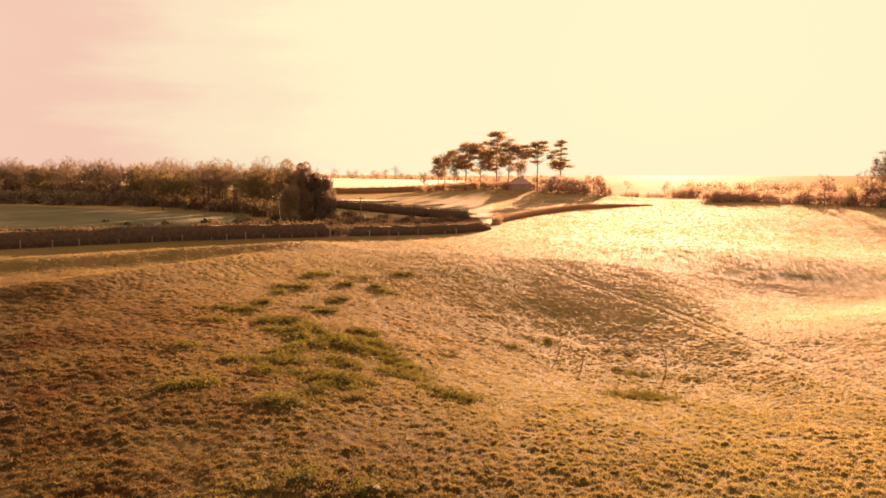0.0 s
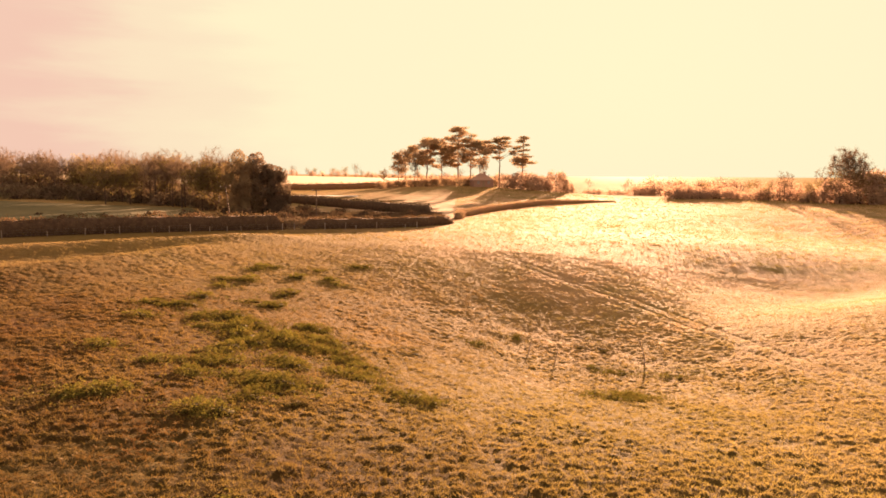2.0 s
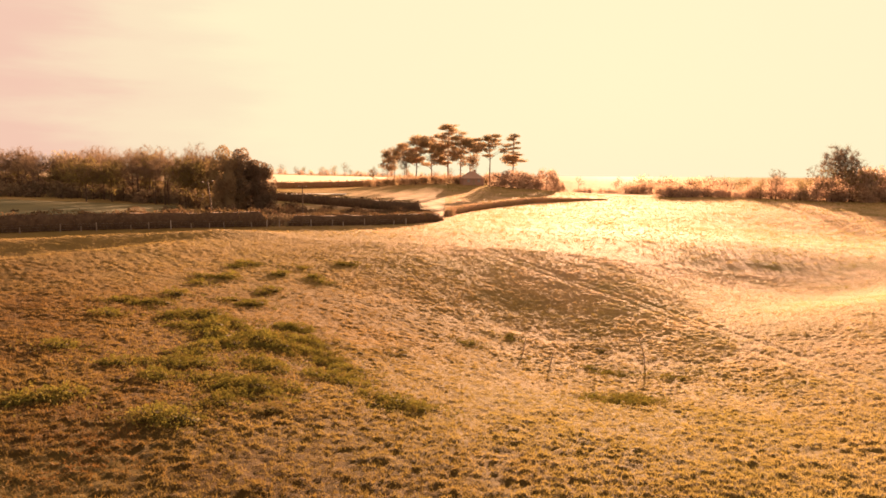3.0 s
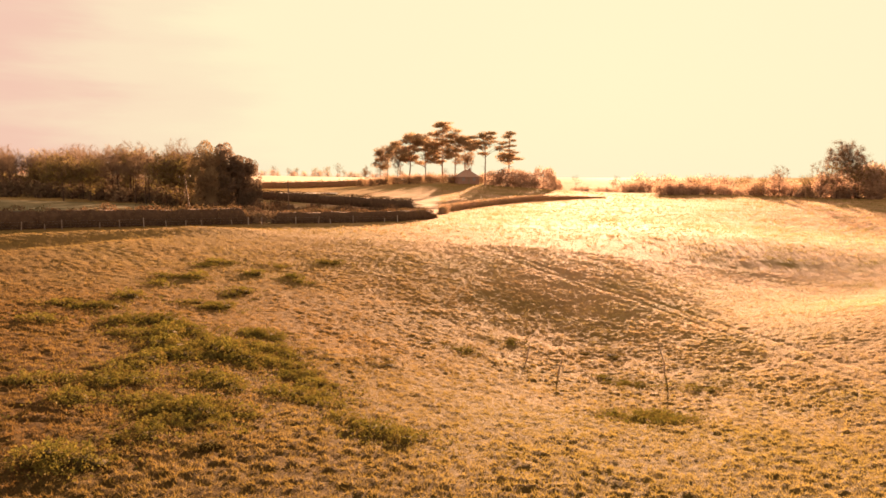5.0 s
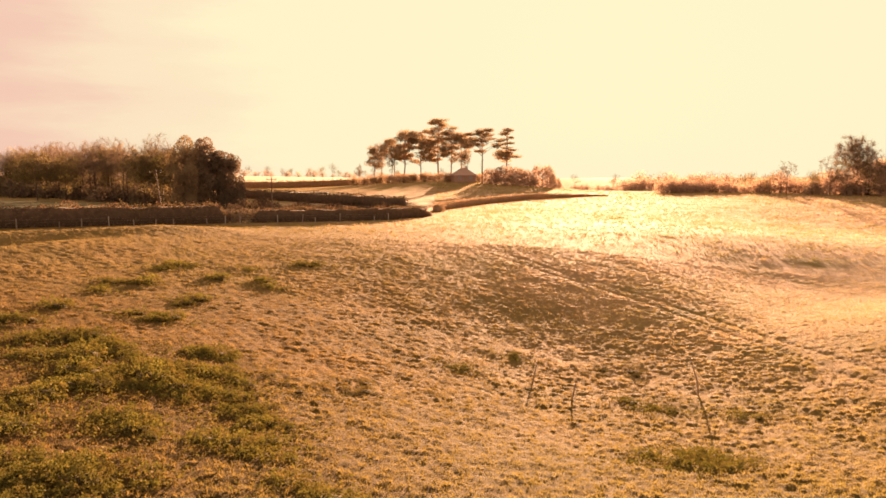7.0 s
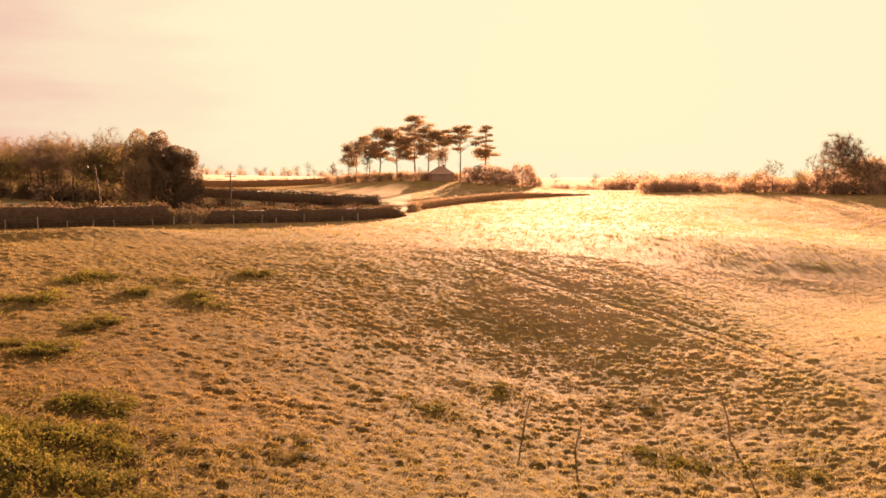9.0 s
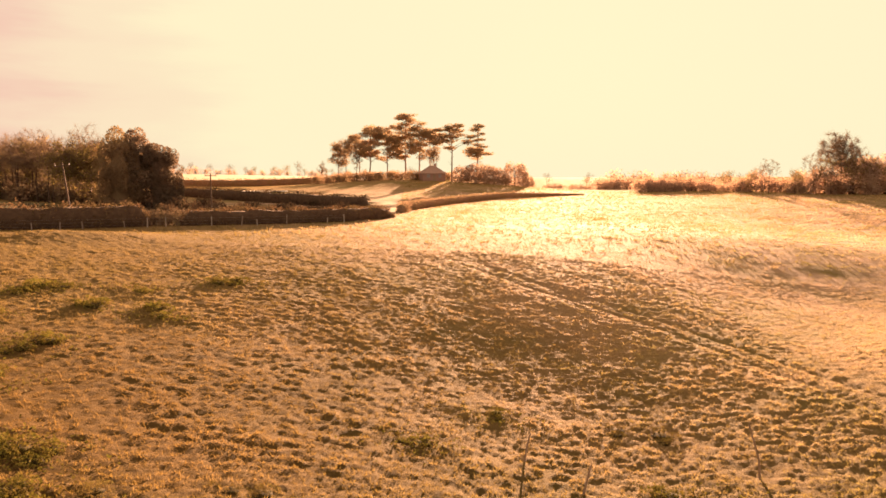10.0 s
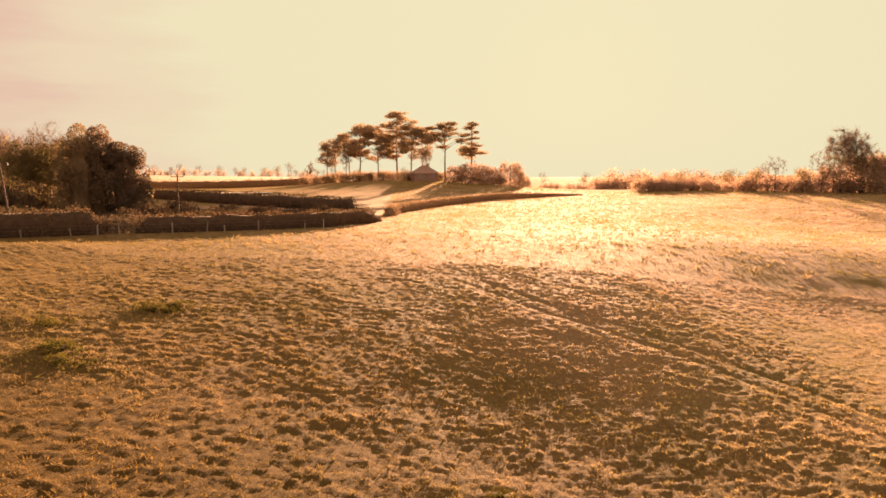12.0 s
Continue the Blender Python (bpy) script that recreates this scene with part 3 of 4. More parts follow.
def build_bushes():
    """Each clump is two bushes; clumps that stand close are joined by smaller ones."""
    rng = np.random.default_rng(11)
    spots = BANK_CLUMPS + THICKET_CLUMPS + FAR_CLUMPS
    joins = []
    for k, (x, y) in enumerate(spots + WITHERED_CLUMPS):
        dry = k >= len(spots)
        protos = BROWN_BUSHES if dry else GREEN_BUSHES
        low = 0.6 if dry and x > 3 else 0.75 if y > 50 and x > 3 else 1.0
        big = float(rng.uniform(0.6, 0.95)) * (1.12 if x < -4 and y > 43 else 1.0) * (0.85 if x > 3 or y > 68 else 0.8 if dry else 1.0)
        plant(protos, x, y, big, rng, low * float(rng.uniform(0.8, 1.25)))
        a, d = rng.uniform(0, 6.28), rng.uniform(0.45, 0.8)
        plant(protos, x + d * math.cos(a) * 1.2, y + d * math.sin(a), float(rng.uniform(0.4, 0.65)), rng, low * float(rng.uniform(0.8, 1.3)))
        if not dry:
            joins += [((x + u) / 2, (y + v) / 2) for u, v in spots[k + 1:] if 1.2 < math.hypot(u - x, v - y) < 2.6]
    for k in rng.permutation(len(joins))[:298 - 2 * len(spots + WITHERED_CLUMPS)]:
        x, y = joins[k] + rng.normal(0, 0.35, 2)
        plant(GREEN_BUSHES, float(x), float(y), float(rng.uniform(0.4, 0.62)), rng, float(rng.uniform(0.8, 1.2)))


def low_growth():
    """Small leafy sprigs in drifts between and round the bushes."""
    rng = np.random.default_rng(12)
    spots = np.repeat(np.array(BANK_CLUMPS + THICKET_CLUMPS + FAR_CLUMPS), 420, axis=0)
    p = spots + rng.normal(0, 0.8, spots.shape) * np.array([1.2, 0.85])
    p = p[soft_noise(p[:, 0] * 1.7, p[:, 1] * 1.7, 77) + 0.4 * soft_noise(p[:, 0] * 5, p[:, 1] * 5, 78) > 0.62]
    h = rng.uniform(0.02, 0.2, len(p)) * (0.5 + soft_noise(p[:, 0] * 1.1, p[:, 1] * 1.1, 79))
    pts = np.column_stack([p, surface(p[:, 0], p[:, 1]) + h])
    ob = new("low_growth", mesh_of("low_growth", *leaves(pts, 0.06, rng, 0.6), M_BUSH))
    tagged(ob, "low leafy green growth between the bushes", "undergrowth", kind="stuff")


low_growth()
build_bushes()


# ---- trees ----
def grow(rng, h, spread, first=0.28, n=125, r0=None, upright=0.0, lobes=5):
    """Trunk, limbs and branches that reach out to fill a lobed crown: tubes, and the branch ends with their directions."""
    r0 = r0 or h * 0.017
    k = 6
    pts = [np.array([0, 0, -0.3])]
    for i in range(k):
        pts.append(pts[-1] + np.array([rng.normal(0, 0.02) * h / 3, rng.normal(0, 0.02) * h / 3, h * 0.7 / k]))
    segs = [(pts[i], pts[i + 1], r0 * (1 - i / k * 0.8), r0 * (1 - (i + 1) / k * 0.8)) for i in range(k)]
    nodes = [p + (q - p) * f for p, q in zip(pts[1:], pts[2:]) for f in (0.0, 0.5)]
    rad = [r0 * 0.5 * (1 - 0.07 * i) for i in range(len(nodes))]
    zc, hz = h * (first + 1) / 2, h * (1 - first) / 2
    C = unit(rng, lobes) * np.array([spread, spread, hz]) * 0.45 + np.array([0, 0, zc])
    C[0] = (0, 0, zc + 0.45 * hz)
    P = C[rng.integers(0, lobes, n)] + unit(rng, n) * np.array([spread, spread, hz]) * 0.58 * (rng.random(n) ** 0.45)[:, None]
    P[:, 2] = np.clip(P[:, 2], h * first * 0.8, h)
    P = P[np.argsort(np.linalg.norm((P - np.array([0, 0, h * first])) * np.array([1, 1, 0.8]), axis=1))]
    ends = []
    for p in P:
        N = np.array(nodes)
        d = p - N
        cost = np.linalg.norm(d, axis=1) + 1.2 * np.clip(-d[:, 2], 0, None) + 0.25 * np.hypot(d[:, 0], d[:, 1]) * (1 + upright)
        i = int(np.argmin(cost))
        b, r = nodes[i], rad[i]
        mid = (b + p) / 2 + np.array([0, 0, -0.06]) * np.linalg.norm(p - b) + rng.normal(0, 0.05, 3) * np.linalg.norm(p - b)
        ra, rb = max(r * 0.8, 0.012), max(r * 0.55, 0.008)
        segs += [(b, mid, ra, (ra + rb) / 2), (mid, p, (ra + rb) / 2, rb)]
        nodes += [mid, p]
        rad += [(ra + rb) / 2, rb]
        v = (p - b) / (np.linalg.norm(p - b) + 1e-6) * 0.7 + np.array([p[0], p[1], p[2] - zc]) / h * 0.9 + np.array([0, 0, 0.1])
        ends.append((p, v / np.linalg.norm(v)))
        ends.append((mid, v / np.linalg.norm(v)))
    return segs, ends


def twigs(rng, ends, per, length, width):
    E = np.repeat(np.array([e for e, _ in ends]), per, axis=0)
    D = np.repeat(np.array([d for _, d in ends]), per, axis=0)
    n = len(E)
    base = E - D * (rng.random(n) * length * 0.5)[:, None]
    d = D * 0.6 + unit(rng, n) * 0.95 + np.array([0, 0, 0.05])
    d /= np.linalg.norm(d, axis=1)[:, None]
    return blades(base, base + d * (length * rng.uniform(0.5, 1.3, n))[:, None], width, rng)


def bare_tree(seed, h, spread, label, group, buds=0.0, name="bare_tree", fine=14, sides=3, **kw):
    rng = np.random.default_rng(seed)
    segs, ends = grow(rng, h, spread, **kw)
    ob = thing(name, label, "tree", group)
    part("trunk", mesh_of("trunk", *tubes(segs, sides), M_BARK, True), ob)
    V, F = twigs(rng, ends, fine, h * 0.085, 0.014)
    part("branchwork", mesh_of("branchwork", V, F, M_TWIG), ob, "fine brown leafless branchwork")
    if buds:
        E = np.repeat(np.array([e for e, _ in ends]), int(buds), axis=0)
        V, F = leaves(E + rng.normal(0, h * 0.035, E.shape), 0.125, rng, 0.7)
        part("crown", mesh_of("crown", V, F, M_BUD), ob, "young yellow-green spring leaves")
    return ob


def dense_tree(seed, h, radii, mat, label, group, name, tip=1.0, n=7000, leaf=0.24, dome=False):
    """An evergreen with foliage to the ground: an uneven dome or cone."""
    rng = np.random.default_rng(seed)
    ob = thing(name, label, "tree", group)
    segs = [((0, 0, -0.4), (0, 0, h * 0.3), h * 0.03, h * 0.022), ((0, 0, h * 0.3), (0.1, 0, h * 0.86), h * 0.022, 0.05)]
    for i in range(16):
        a, z = rng.uniform(0, 6.28), h * rng.uniform(0.08, 0.75)
        segs.append(((0, 0, z), (math.cos(a) * radii[0] * 0.75, math.sin(a) * radii[1] * 0.75, z + h * 0.1), h * 0.008, 0.02))
    part("trunk", mesh_of("trunk", *tubes(segs, 6), M_BARK, True), ob)

    def shape(f):
        if dome:
            return np.sqrt(np.clip(1 - f * f, 0.02, 1))
        return np.clip(1.02 - np.clip(f, 0, 1) ** 2.6, 0, 1) ** 0.5 * (0.82 + 0.36 * np.clip(f, 0, 0.5)) * (1 - f) ** (tip - 1)

    m = 46
    fz = rng.uniform(0.04, 0.93, m)
    a = rng.uniform(0, 6.28, m)
    rr = shape(fz)
    C = np.column_stack([np.cos(a) * rr * radii[0] * 0.78, np.sin(a) * rr * radii[1] * 0.78, fz * h * 0.94])
    R = np.minimum(max(h * 0.11, radii[0] * 0.34) * rng.uniform(0.6, 1.0, m), radii[0] * 0.42)
    pick = rng.integers(0, m, n)
    d = unit(rng, n)
    pts = C[pick] + d * (R[pick] * rng.uniform(0.5, 1.0, n) ** 0.4)[:, None] * np.array([1, 1, 1.15])
    pts[:, 2] = np.clip(pts[:, 2], 0.05, None)
    part("crown", mesh_of("crown", *leaves(pts, leaf, rng, 0.6), mat), ob)
    if dome:
        return ob
    f = np.linspace(0.02, 0.93, 10)
    V, F = lump(rng, (1, 1, 1), 10, 14, 0.12)
    V = V.reshape(10, 14, 3)
    r2 = shape(f[::-1])
    th = np.arange(14) * 2 * np.pi / 14
    jig = 1 + 0.18 * (rng.random((10, 14)) - 0.5)
    V = np.stack([np.cos(th)[None] * (r2 * radii[0] * 0.5)[:, None] * jig, np.sin(th)[None] * (r2 * radii[1] * 0.5)[:, None] * jig,
                  np.repeat(f[::-1][:, None] * h * 0.88, 14, axis=1)], axis=-1)
    part("core", mesh_of("core", V.reshape(-1, 3), F, mat, True), ob, "shaded inner boughs")
    return ob


def pine(seed, h, label, group, crown=0.45, spread=3.4, clumps=15, lean=0.0, flat=0.42):
    """A tall pine: clear trunk, few crooked limbs, flat plates of needles."""
    rng = np.random.default_rng(seed)
    ob = thing("pine_tree", label, "tree", group)
    pts = [np.array([0, 0, -0.4])]
    k = 7
    for i in range(k):
        pts.append(pts[-1] + np.array([rng.normal(lean, 0.012) * h / k * 2, rng.normal(0, 0.012) * h, (h * 0.95 + 0.4) / k]))
    r0 = h * 0.0155
    segs = [(pts[i], pts[i + 1], r0 * (1 - 0.8 * i / k), r0 * (1 - 0.8 * (i + 1) / k)) for i in range(k)]
    P = []
    for i in range(clumps):
        f = 1 - crown * (i + rng.random() * 0.8) / clumps
        f = min(f, 0.985)
        j = min(int(f * k), k - 1)
        b = pts[j] + (pts[j + 1] - pts[j]) * (f * k - j)
        a = rng.uniform(0, 6.28)
        reach = spread * rng.uniform(0.35, 1.0) * (0.35 + 0.9 * min(1, (1 - f) / 0.22))
        q = b + np.array([math.cos(a) * reach, math.sin(a) * reach, reach * rng.uniform(0.05, 0.4)])
        mid = (b + q) / 2 + np.array([0, 0, rng.normal(0, 0.25)])
        segs += [(b - np.array([0, 0, 0.5]), mid, r0 * 0.3, r0 * 0.2), (mid, q, r0 * 0.2, r0 * 0.07)]
        for _ in range(4):
            c = q + rng.normal(0, 0.5, 3) * np.array([1, 1, 0.3])
            m = 84
            R = rng.uniform(1.1, 2.2)
            d = unit(rng, m)
            P.append(c + d * (R * rng.uniform(0.2, 1, m) ** 0.5)[:, None] * np.array([1.0, 1.0, flat * 1.35]))
    for _ in range(5):
        f = rng.uniform(0.3, 1 - crown)
        j = int(f * k)
        b = pts[j] + (pts[j + 1] - pts[j]) * (f * k - j)
        a = rng.uniform(0, 6.28)
        L = rng.uniform(0.8, 2.0)
        segs.append((b, b + np.array([math.cos(a) * L, math.sin(a) * L, rng.uniform(-0.3, 0.5)]), r0 * 0.16, r0 * 0.05))
    part("trunk", mesh_of("trunk", *tubes(segs, 6), M_PINEBARK, True), ob)
    P = np.concatenate(P)
    part("crown", mesh_of("crown", *leaves(P, 0.25, rng, 0.4), M_NEEDLE), ob)
    return ob


def at(ob, x, y, turn=0.0, scale=1.0, sink=0.0):
    ob.matrix_basis = pose(x, y, ground_z(x, y) - sink, 0, 0, turn) @ Matrix.Diagonal((scale, scale, scale, 1))
    return ob


def copy_at(ob, x, y, turn, scale, tall=1.0):
    return copy_thing(ob, pose(x, y, ground_z(x, y), 0, 0, turn) @ Matrix.Diagonal((scale, scale, scale * tall, 1)) @ Matrix.Diagonal((*[1 / s for s in ob.scale], 1)))


# the wood behind the crop field
WOOD = "trees of the wood behind the hedge"
at(dense_tree(31, 12.5, (2.6, 2.6), M_YEW, "dark rounded yew at the end of the wood", WOOD, "yew_tree", 1.1, 17000, 0.15), -28.0, 138.4, 30)
at(dense_tree(32, 10.3, (3.3, 3.2), M_YEW, "dark upright yew at the corner of the wood", WOOD, "yew_tree", 1.0, 15000, 0.15), -24.5, 139.0, 80)
at(dense_tree(33, 12.6, (5.2, 5.0), M_CYPRESS, "brownish-green pointed cypress in the wood", WOOD, "cypress_tree", 1.4, 16000, 0.16), -32.4, 146.0, 10)
at(dense_tree(34, 10.4, (2.9, 2.9), M_RUST, "rusty rounded conifer before the dark yew", WOOD, "cypress_tree", 1.0, 11000, 0.14), -29.4, 136.4, 40)
BARE = [bare_tree(41, 11.5, 4.2, "leafless grey-brown woodland tree with fine twigs", WOOD),
        bare_tree(42, 12.5, 3.8, "tall leafless woodland tree with upright limbs", WOOD, upright=1.5),
        bare_tree(43, 10.0, 4.6, "spreading leafless woodland tree in brown bud", WOOD, lobes=6)]
BUDDING = [bare_tree(44, 10.5, 3.8, "woodland tree in young yellow-green leaf", WOOD, 6.0, "budding_tree"),
           bare_tree(45, 9.0, 4.0, "round woodland tree in olive spring leaf", WOOD, 13.0, "budding_tree", first=0.18)]
for tree, (x, y) in zip(BARE + BUDDING, ((-47, 158), (-55, 163), (-84, 178), (-38.5, 150), (-61, 164))):
    at(tree, x, y)


def build_wood():
    rng = np.random.default_rng(5)
    for i in range(124):
        t = (i + rng.random()) / 124
        x = -36 - 112 * t
        y = 150 + 40 * min(1, t * 2.2) + (rng.uniform(0, 24) if i % 3 else rng.uniform(-3, 4))
        src = BUDDING[int(rng.integers(0, 2))] if rng.random() < 0.27 else BARE[int(rng.integers(0, 3))]
        copy_at(src, x, y, float(rng.uniform(0, 360)), float(rng.uniform(0.92, 1.1)) * (1 - 0.16 * max(0, t - 0.55)), float(rng.uniform(0.94, 1.06)))


build_wood()
for bx, by, bt, bs in ((-40.5, 147.5, 40, 1.18), (-37.0, 146.5, 200, 1.1), (-66, 163, 100, 1.1)):
    copy_at(BUDDING[1], bx, by, bt, bs)


def shrub(seed, r, h, mat, label, group, n=280, leaf=0.28):
    rng = np.random.default_rng(seed)
    ob = thing("shrub", label, "shrub", group)
    segs, P = [], []
    for _ in range(14):
        a, d = rng.uniform(0, 6.28), r * rng.uniform(0, 0.8)
        q = np.array([math.cos(a) * d, math.sin(a) * d, h * rng.uniform(0.4, 0.85)])
        segs.append((q * np.array([0.25, 0.25, 0]) - np.array([0, 0, 0.2]), q, 0.045, 0.012))
        m = n // 14
        P.append(q + unit(rng, m) * (h * 0.33 * rng.uniform(0.2, 1, m) ** 0.5)[:, None] - np.array([0, 0, 0.1 * h]))
    for _ in range(8):
        a = rng.uniform(0, 6.28)
        m = n // 14
        q = np.array([math.cos(a) * r * 0.7, math.sin(a) * r * 0.7, h * 0.22])
        P.append(q + unit(rng, m) * (h * 0.3 * rng.uniform(0.2, 1, m) ** 0.5)[:, None])
    part("woody_base", mesh_of("woody_base", *tubes(segs, 4), M_BARK), ob)
    P = np.concatenate(P)
    P[:, 2] = np.clip(P[:, 2], 0.03, None)
    part("foliage", mesh_of("foliage", *leaves(P, leaf, rng, 0.32 if leaf > 0.2 else 0.6), mat), ob)
    return ob


UNDER = "shrubs under the wood"
SHRUBS = [shrub(61, 2.0, 2.6, M_UNDER, "dark tangled shrub at the foot of the wood", UNDER),
          shrub(62, 2.4, 2.2, M_SCRUB, "brown scrubby bush in rough grass", "scrub bushes"),
          shrub(63, 1.6, 1.3, M_SCRUB, "small brown bramble bush in rough grass", "scrub bushes")]
for gx, gy, gs in ((-17.8, 109.8, 0.62), (-17.0, 110.5, 0.7), (-16.2, 109.6, 0.6), (-15.6, 111.2, 0.75), (-14.4, 110.6, 0.6), (-18.6, 110.2, 0.7)):
    copy_at(SHRUBS[0], gx, gy, 120 * gs, gs)
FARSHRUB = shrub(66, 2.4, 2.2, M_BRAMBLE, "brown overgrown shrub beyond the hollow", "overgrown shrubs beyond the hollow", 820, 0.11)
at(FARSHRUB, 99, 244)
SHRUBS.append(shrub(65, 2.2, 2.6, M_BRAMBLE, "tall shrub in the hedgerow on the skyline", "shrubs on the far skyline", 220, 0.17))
at(SHRUBS[3], -120, 548)
at(SHRUBS[0], -40, 149), at(SHRUBS[1], -20, 133), at(SHRUBS[2], -30, 112)


def build_scrub():
    rng = np.random.default_rng(6)
    for i in range(60):
        t = (i + rng.random()) / 60
        copy_at(SHRUBS[0], -26 - 112 * t, 143 + 33 * min(1, t * 2.4) + rng.uniform(-1, 6), float(rng.uniform(0, 360)), float(rng.uniform(1.0, 1.7)))
    for i in range(26):
        t = (i + rng.random()) / 26
        copy_at(SHRUBS[0], -34 - 104 * t, 160 + 33 * min(1, t * 2.4) + rng.uniform(-2, 8), float(rng.uniform(0, 360)), float(rng.uniform(1.6, 2.3)))
    for i in range(46):
        x = rng.uniform(-36, 4)
        y = 116 + 0.55 * (x + 36) + rng.uniform(0, 1) * (24 + 0.2 * (x + 36))
        copy_at(SHRUBS[1 + int(rng.random() < 0.65)], x, y, float(rng.uniform(0, 360)), float(rng.uniform(0.55, 0.95)))
    for i in range(9):
        copy_at(SHRUBS[2], -60 + 5 * i + rng.uniform(-2, 2), 121 + 3 * i * 0.5 + rng.uniform(-6, 6), float(rng.uniform(0, 360)), float(rng.uniform(0.5, 0.8)))


build_scrub()


def rough_grass():
    """The unmown strip between the hedges."""
    rng = np.random.default_rng(15)
    n = 26000
    x = rng.uniform(-75, 8, n)
    lo = np.interp(x, [-75, -37, -18, 8], [76, 100, 112, 130])
    y = lo + rng.random(n) * np.interp(x, [-75, -40, -18, 8], [14, 16, 34, 24])
    z = surface(x, y)
    base = np.column_stack([x, y, z - 0.05])
    tip = base + np.column_stack([rng.normal(0, 0.2, (n, 2)), rng.uniform(0.3, 0.9, n)])
    ob = new("rough_grass", mesh_of("rough_grass", *blades(base, tip, 0.09, rng), M_SCRUB))
    tagged(ob, "tall brown unmown grass between the hedges", "grass", kind="stuff")


rough_grass()


# ---- hedges ----
def hedge(line, h, w, label, per_m=90, leaf=0.16, seed=0, mat=None, fade=0.0):
    """A clipped hedge along a line on the plan: dense twigs over a dark core."""
    rng = np.random.default_rng(seed)
    ob = thing("hedge", label, "hedge")
    line = np.array(line, float)
    seg = np.hypot(*(line[1:] - line[:-1]).T)
    cum = np.concatenate([[0], np.cumsum(seg)])
    L = cum[-1]

    def where(s):
        return np.interp(s, cum, line[:, 0]), np.interp(s, cum, line[:, 1])

    def normal(s):
        x0, y0 = where(s - 0.4)
        x1, y1 = where(s + 0.4)
        k = np.hypot(x1 - x0, y1 - y0) + 1e-9
        return -(y1 - y0) / k, (x1 - x0) / k

    n = int(L * per_m)
    s = rng.uniform(0, L, n)
    a = rng.uniform(-0.05, 1.05, n) * np.pi
    x, y = where(s)
    nx, ny = normal(s)
    wob = 1 + 0.22 * (soft_noise(s * 0.6, s * 0, seed + 3) - 0.5) + 0.16 * (soft_noise(s * 2.1, s * 0, seed + 4) - 0.5)
    taper = np.clip(0.35 + np.minimum(s, L - s) / 1.4, 0, 1) * np.clip(0.15 + (L - s) / (fade + 0.01), 0, 1)
    off = np.clip(np.cos(a) * 1.35, -1, 1) * w / 2 * rng.uniform(0.7, 1.15, n) * taper
    up = np.clip(np.sin(a) * 1.5, 0.0, 1) * h * wob * rng.uniform(0.86, 1.08, n) * taper
    up = np.where(rng.random(n) < 0.04, up * 1.12, up)
    low = rng.random(n) < 0.35
    up = np.where(low, up * rng.random(n), up)
    pts = np.column_stack([x + nx * off, y + ny * off, surface(x, y) + np.clip(up, 0.04, None)])
    part("foliage", mesh_of("foliage", *leaves(pts, leaf, rng, 0.45), mat or M_HEDGE), ob)
    m = max(4, int(L / 1.2))
    sc = np.linspace(0.05, L - 0.05, m)
    x, y = where(sc)
    nx, ny = normal(sc)
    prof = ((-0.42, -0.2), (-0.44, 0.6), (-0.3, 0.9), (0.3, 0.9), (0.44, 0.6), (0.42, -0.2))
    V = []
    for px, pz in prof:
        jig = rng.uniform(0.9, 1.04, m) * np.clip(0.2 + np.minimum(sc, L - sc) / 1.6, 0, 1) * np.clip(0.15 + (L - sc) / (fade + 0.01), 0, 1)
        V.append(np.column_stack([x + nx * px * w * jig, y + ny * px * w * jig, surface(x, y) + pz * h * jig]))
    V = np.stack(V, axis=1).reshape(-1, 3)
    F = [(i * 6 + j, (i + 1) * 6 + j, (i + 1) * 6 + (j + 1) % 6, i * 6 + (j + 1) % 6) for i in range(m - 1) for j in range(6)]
    # Near hedges get the core colour with painted shade, far ones the foliage colour.
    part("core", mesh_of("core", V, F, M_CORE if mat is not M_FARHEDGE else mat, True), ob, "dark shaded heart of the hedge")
    return ob


hedge(LINE_A1, 2.3, 1.7, "dark clipped field hedge behind a post fence", 150, 0.15, 1)
hedge(LINE_A2, 1.7, 1.6, "brown clipped field hedge behind a post fence", 150, 0.13, 2, None, 4.0)
hedge([(-36, 196), (-22, 178), (-8, 163), (6, 150.5)], 2.1, 1.8, "brown hedge slanting across the slope", 110, 0.16, 3)
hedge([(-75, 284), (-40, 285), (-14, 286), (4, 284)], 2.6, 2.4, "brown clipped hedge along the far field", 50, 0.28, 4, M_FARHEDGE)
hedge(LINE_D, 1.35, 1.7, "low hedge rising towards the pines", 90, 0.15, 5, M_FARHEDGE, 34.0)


hedge([(-36, 178), (-58, 190), (-90, 214), (-150, 222)], 4.6, 3.5, "tall dark overgrown hedge behind the wood", 60, 0.36, 9, M_UNDER)


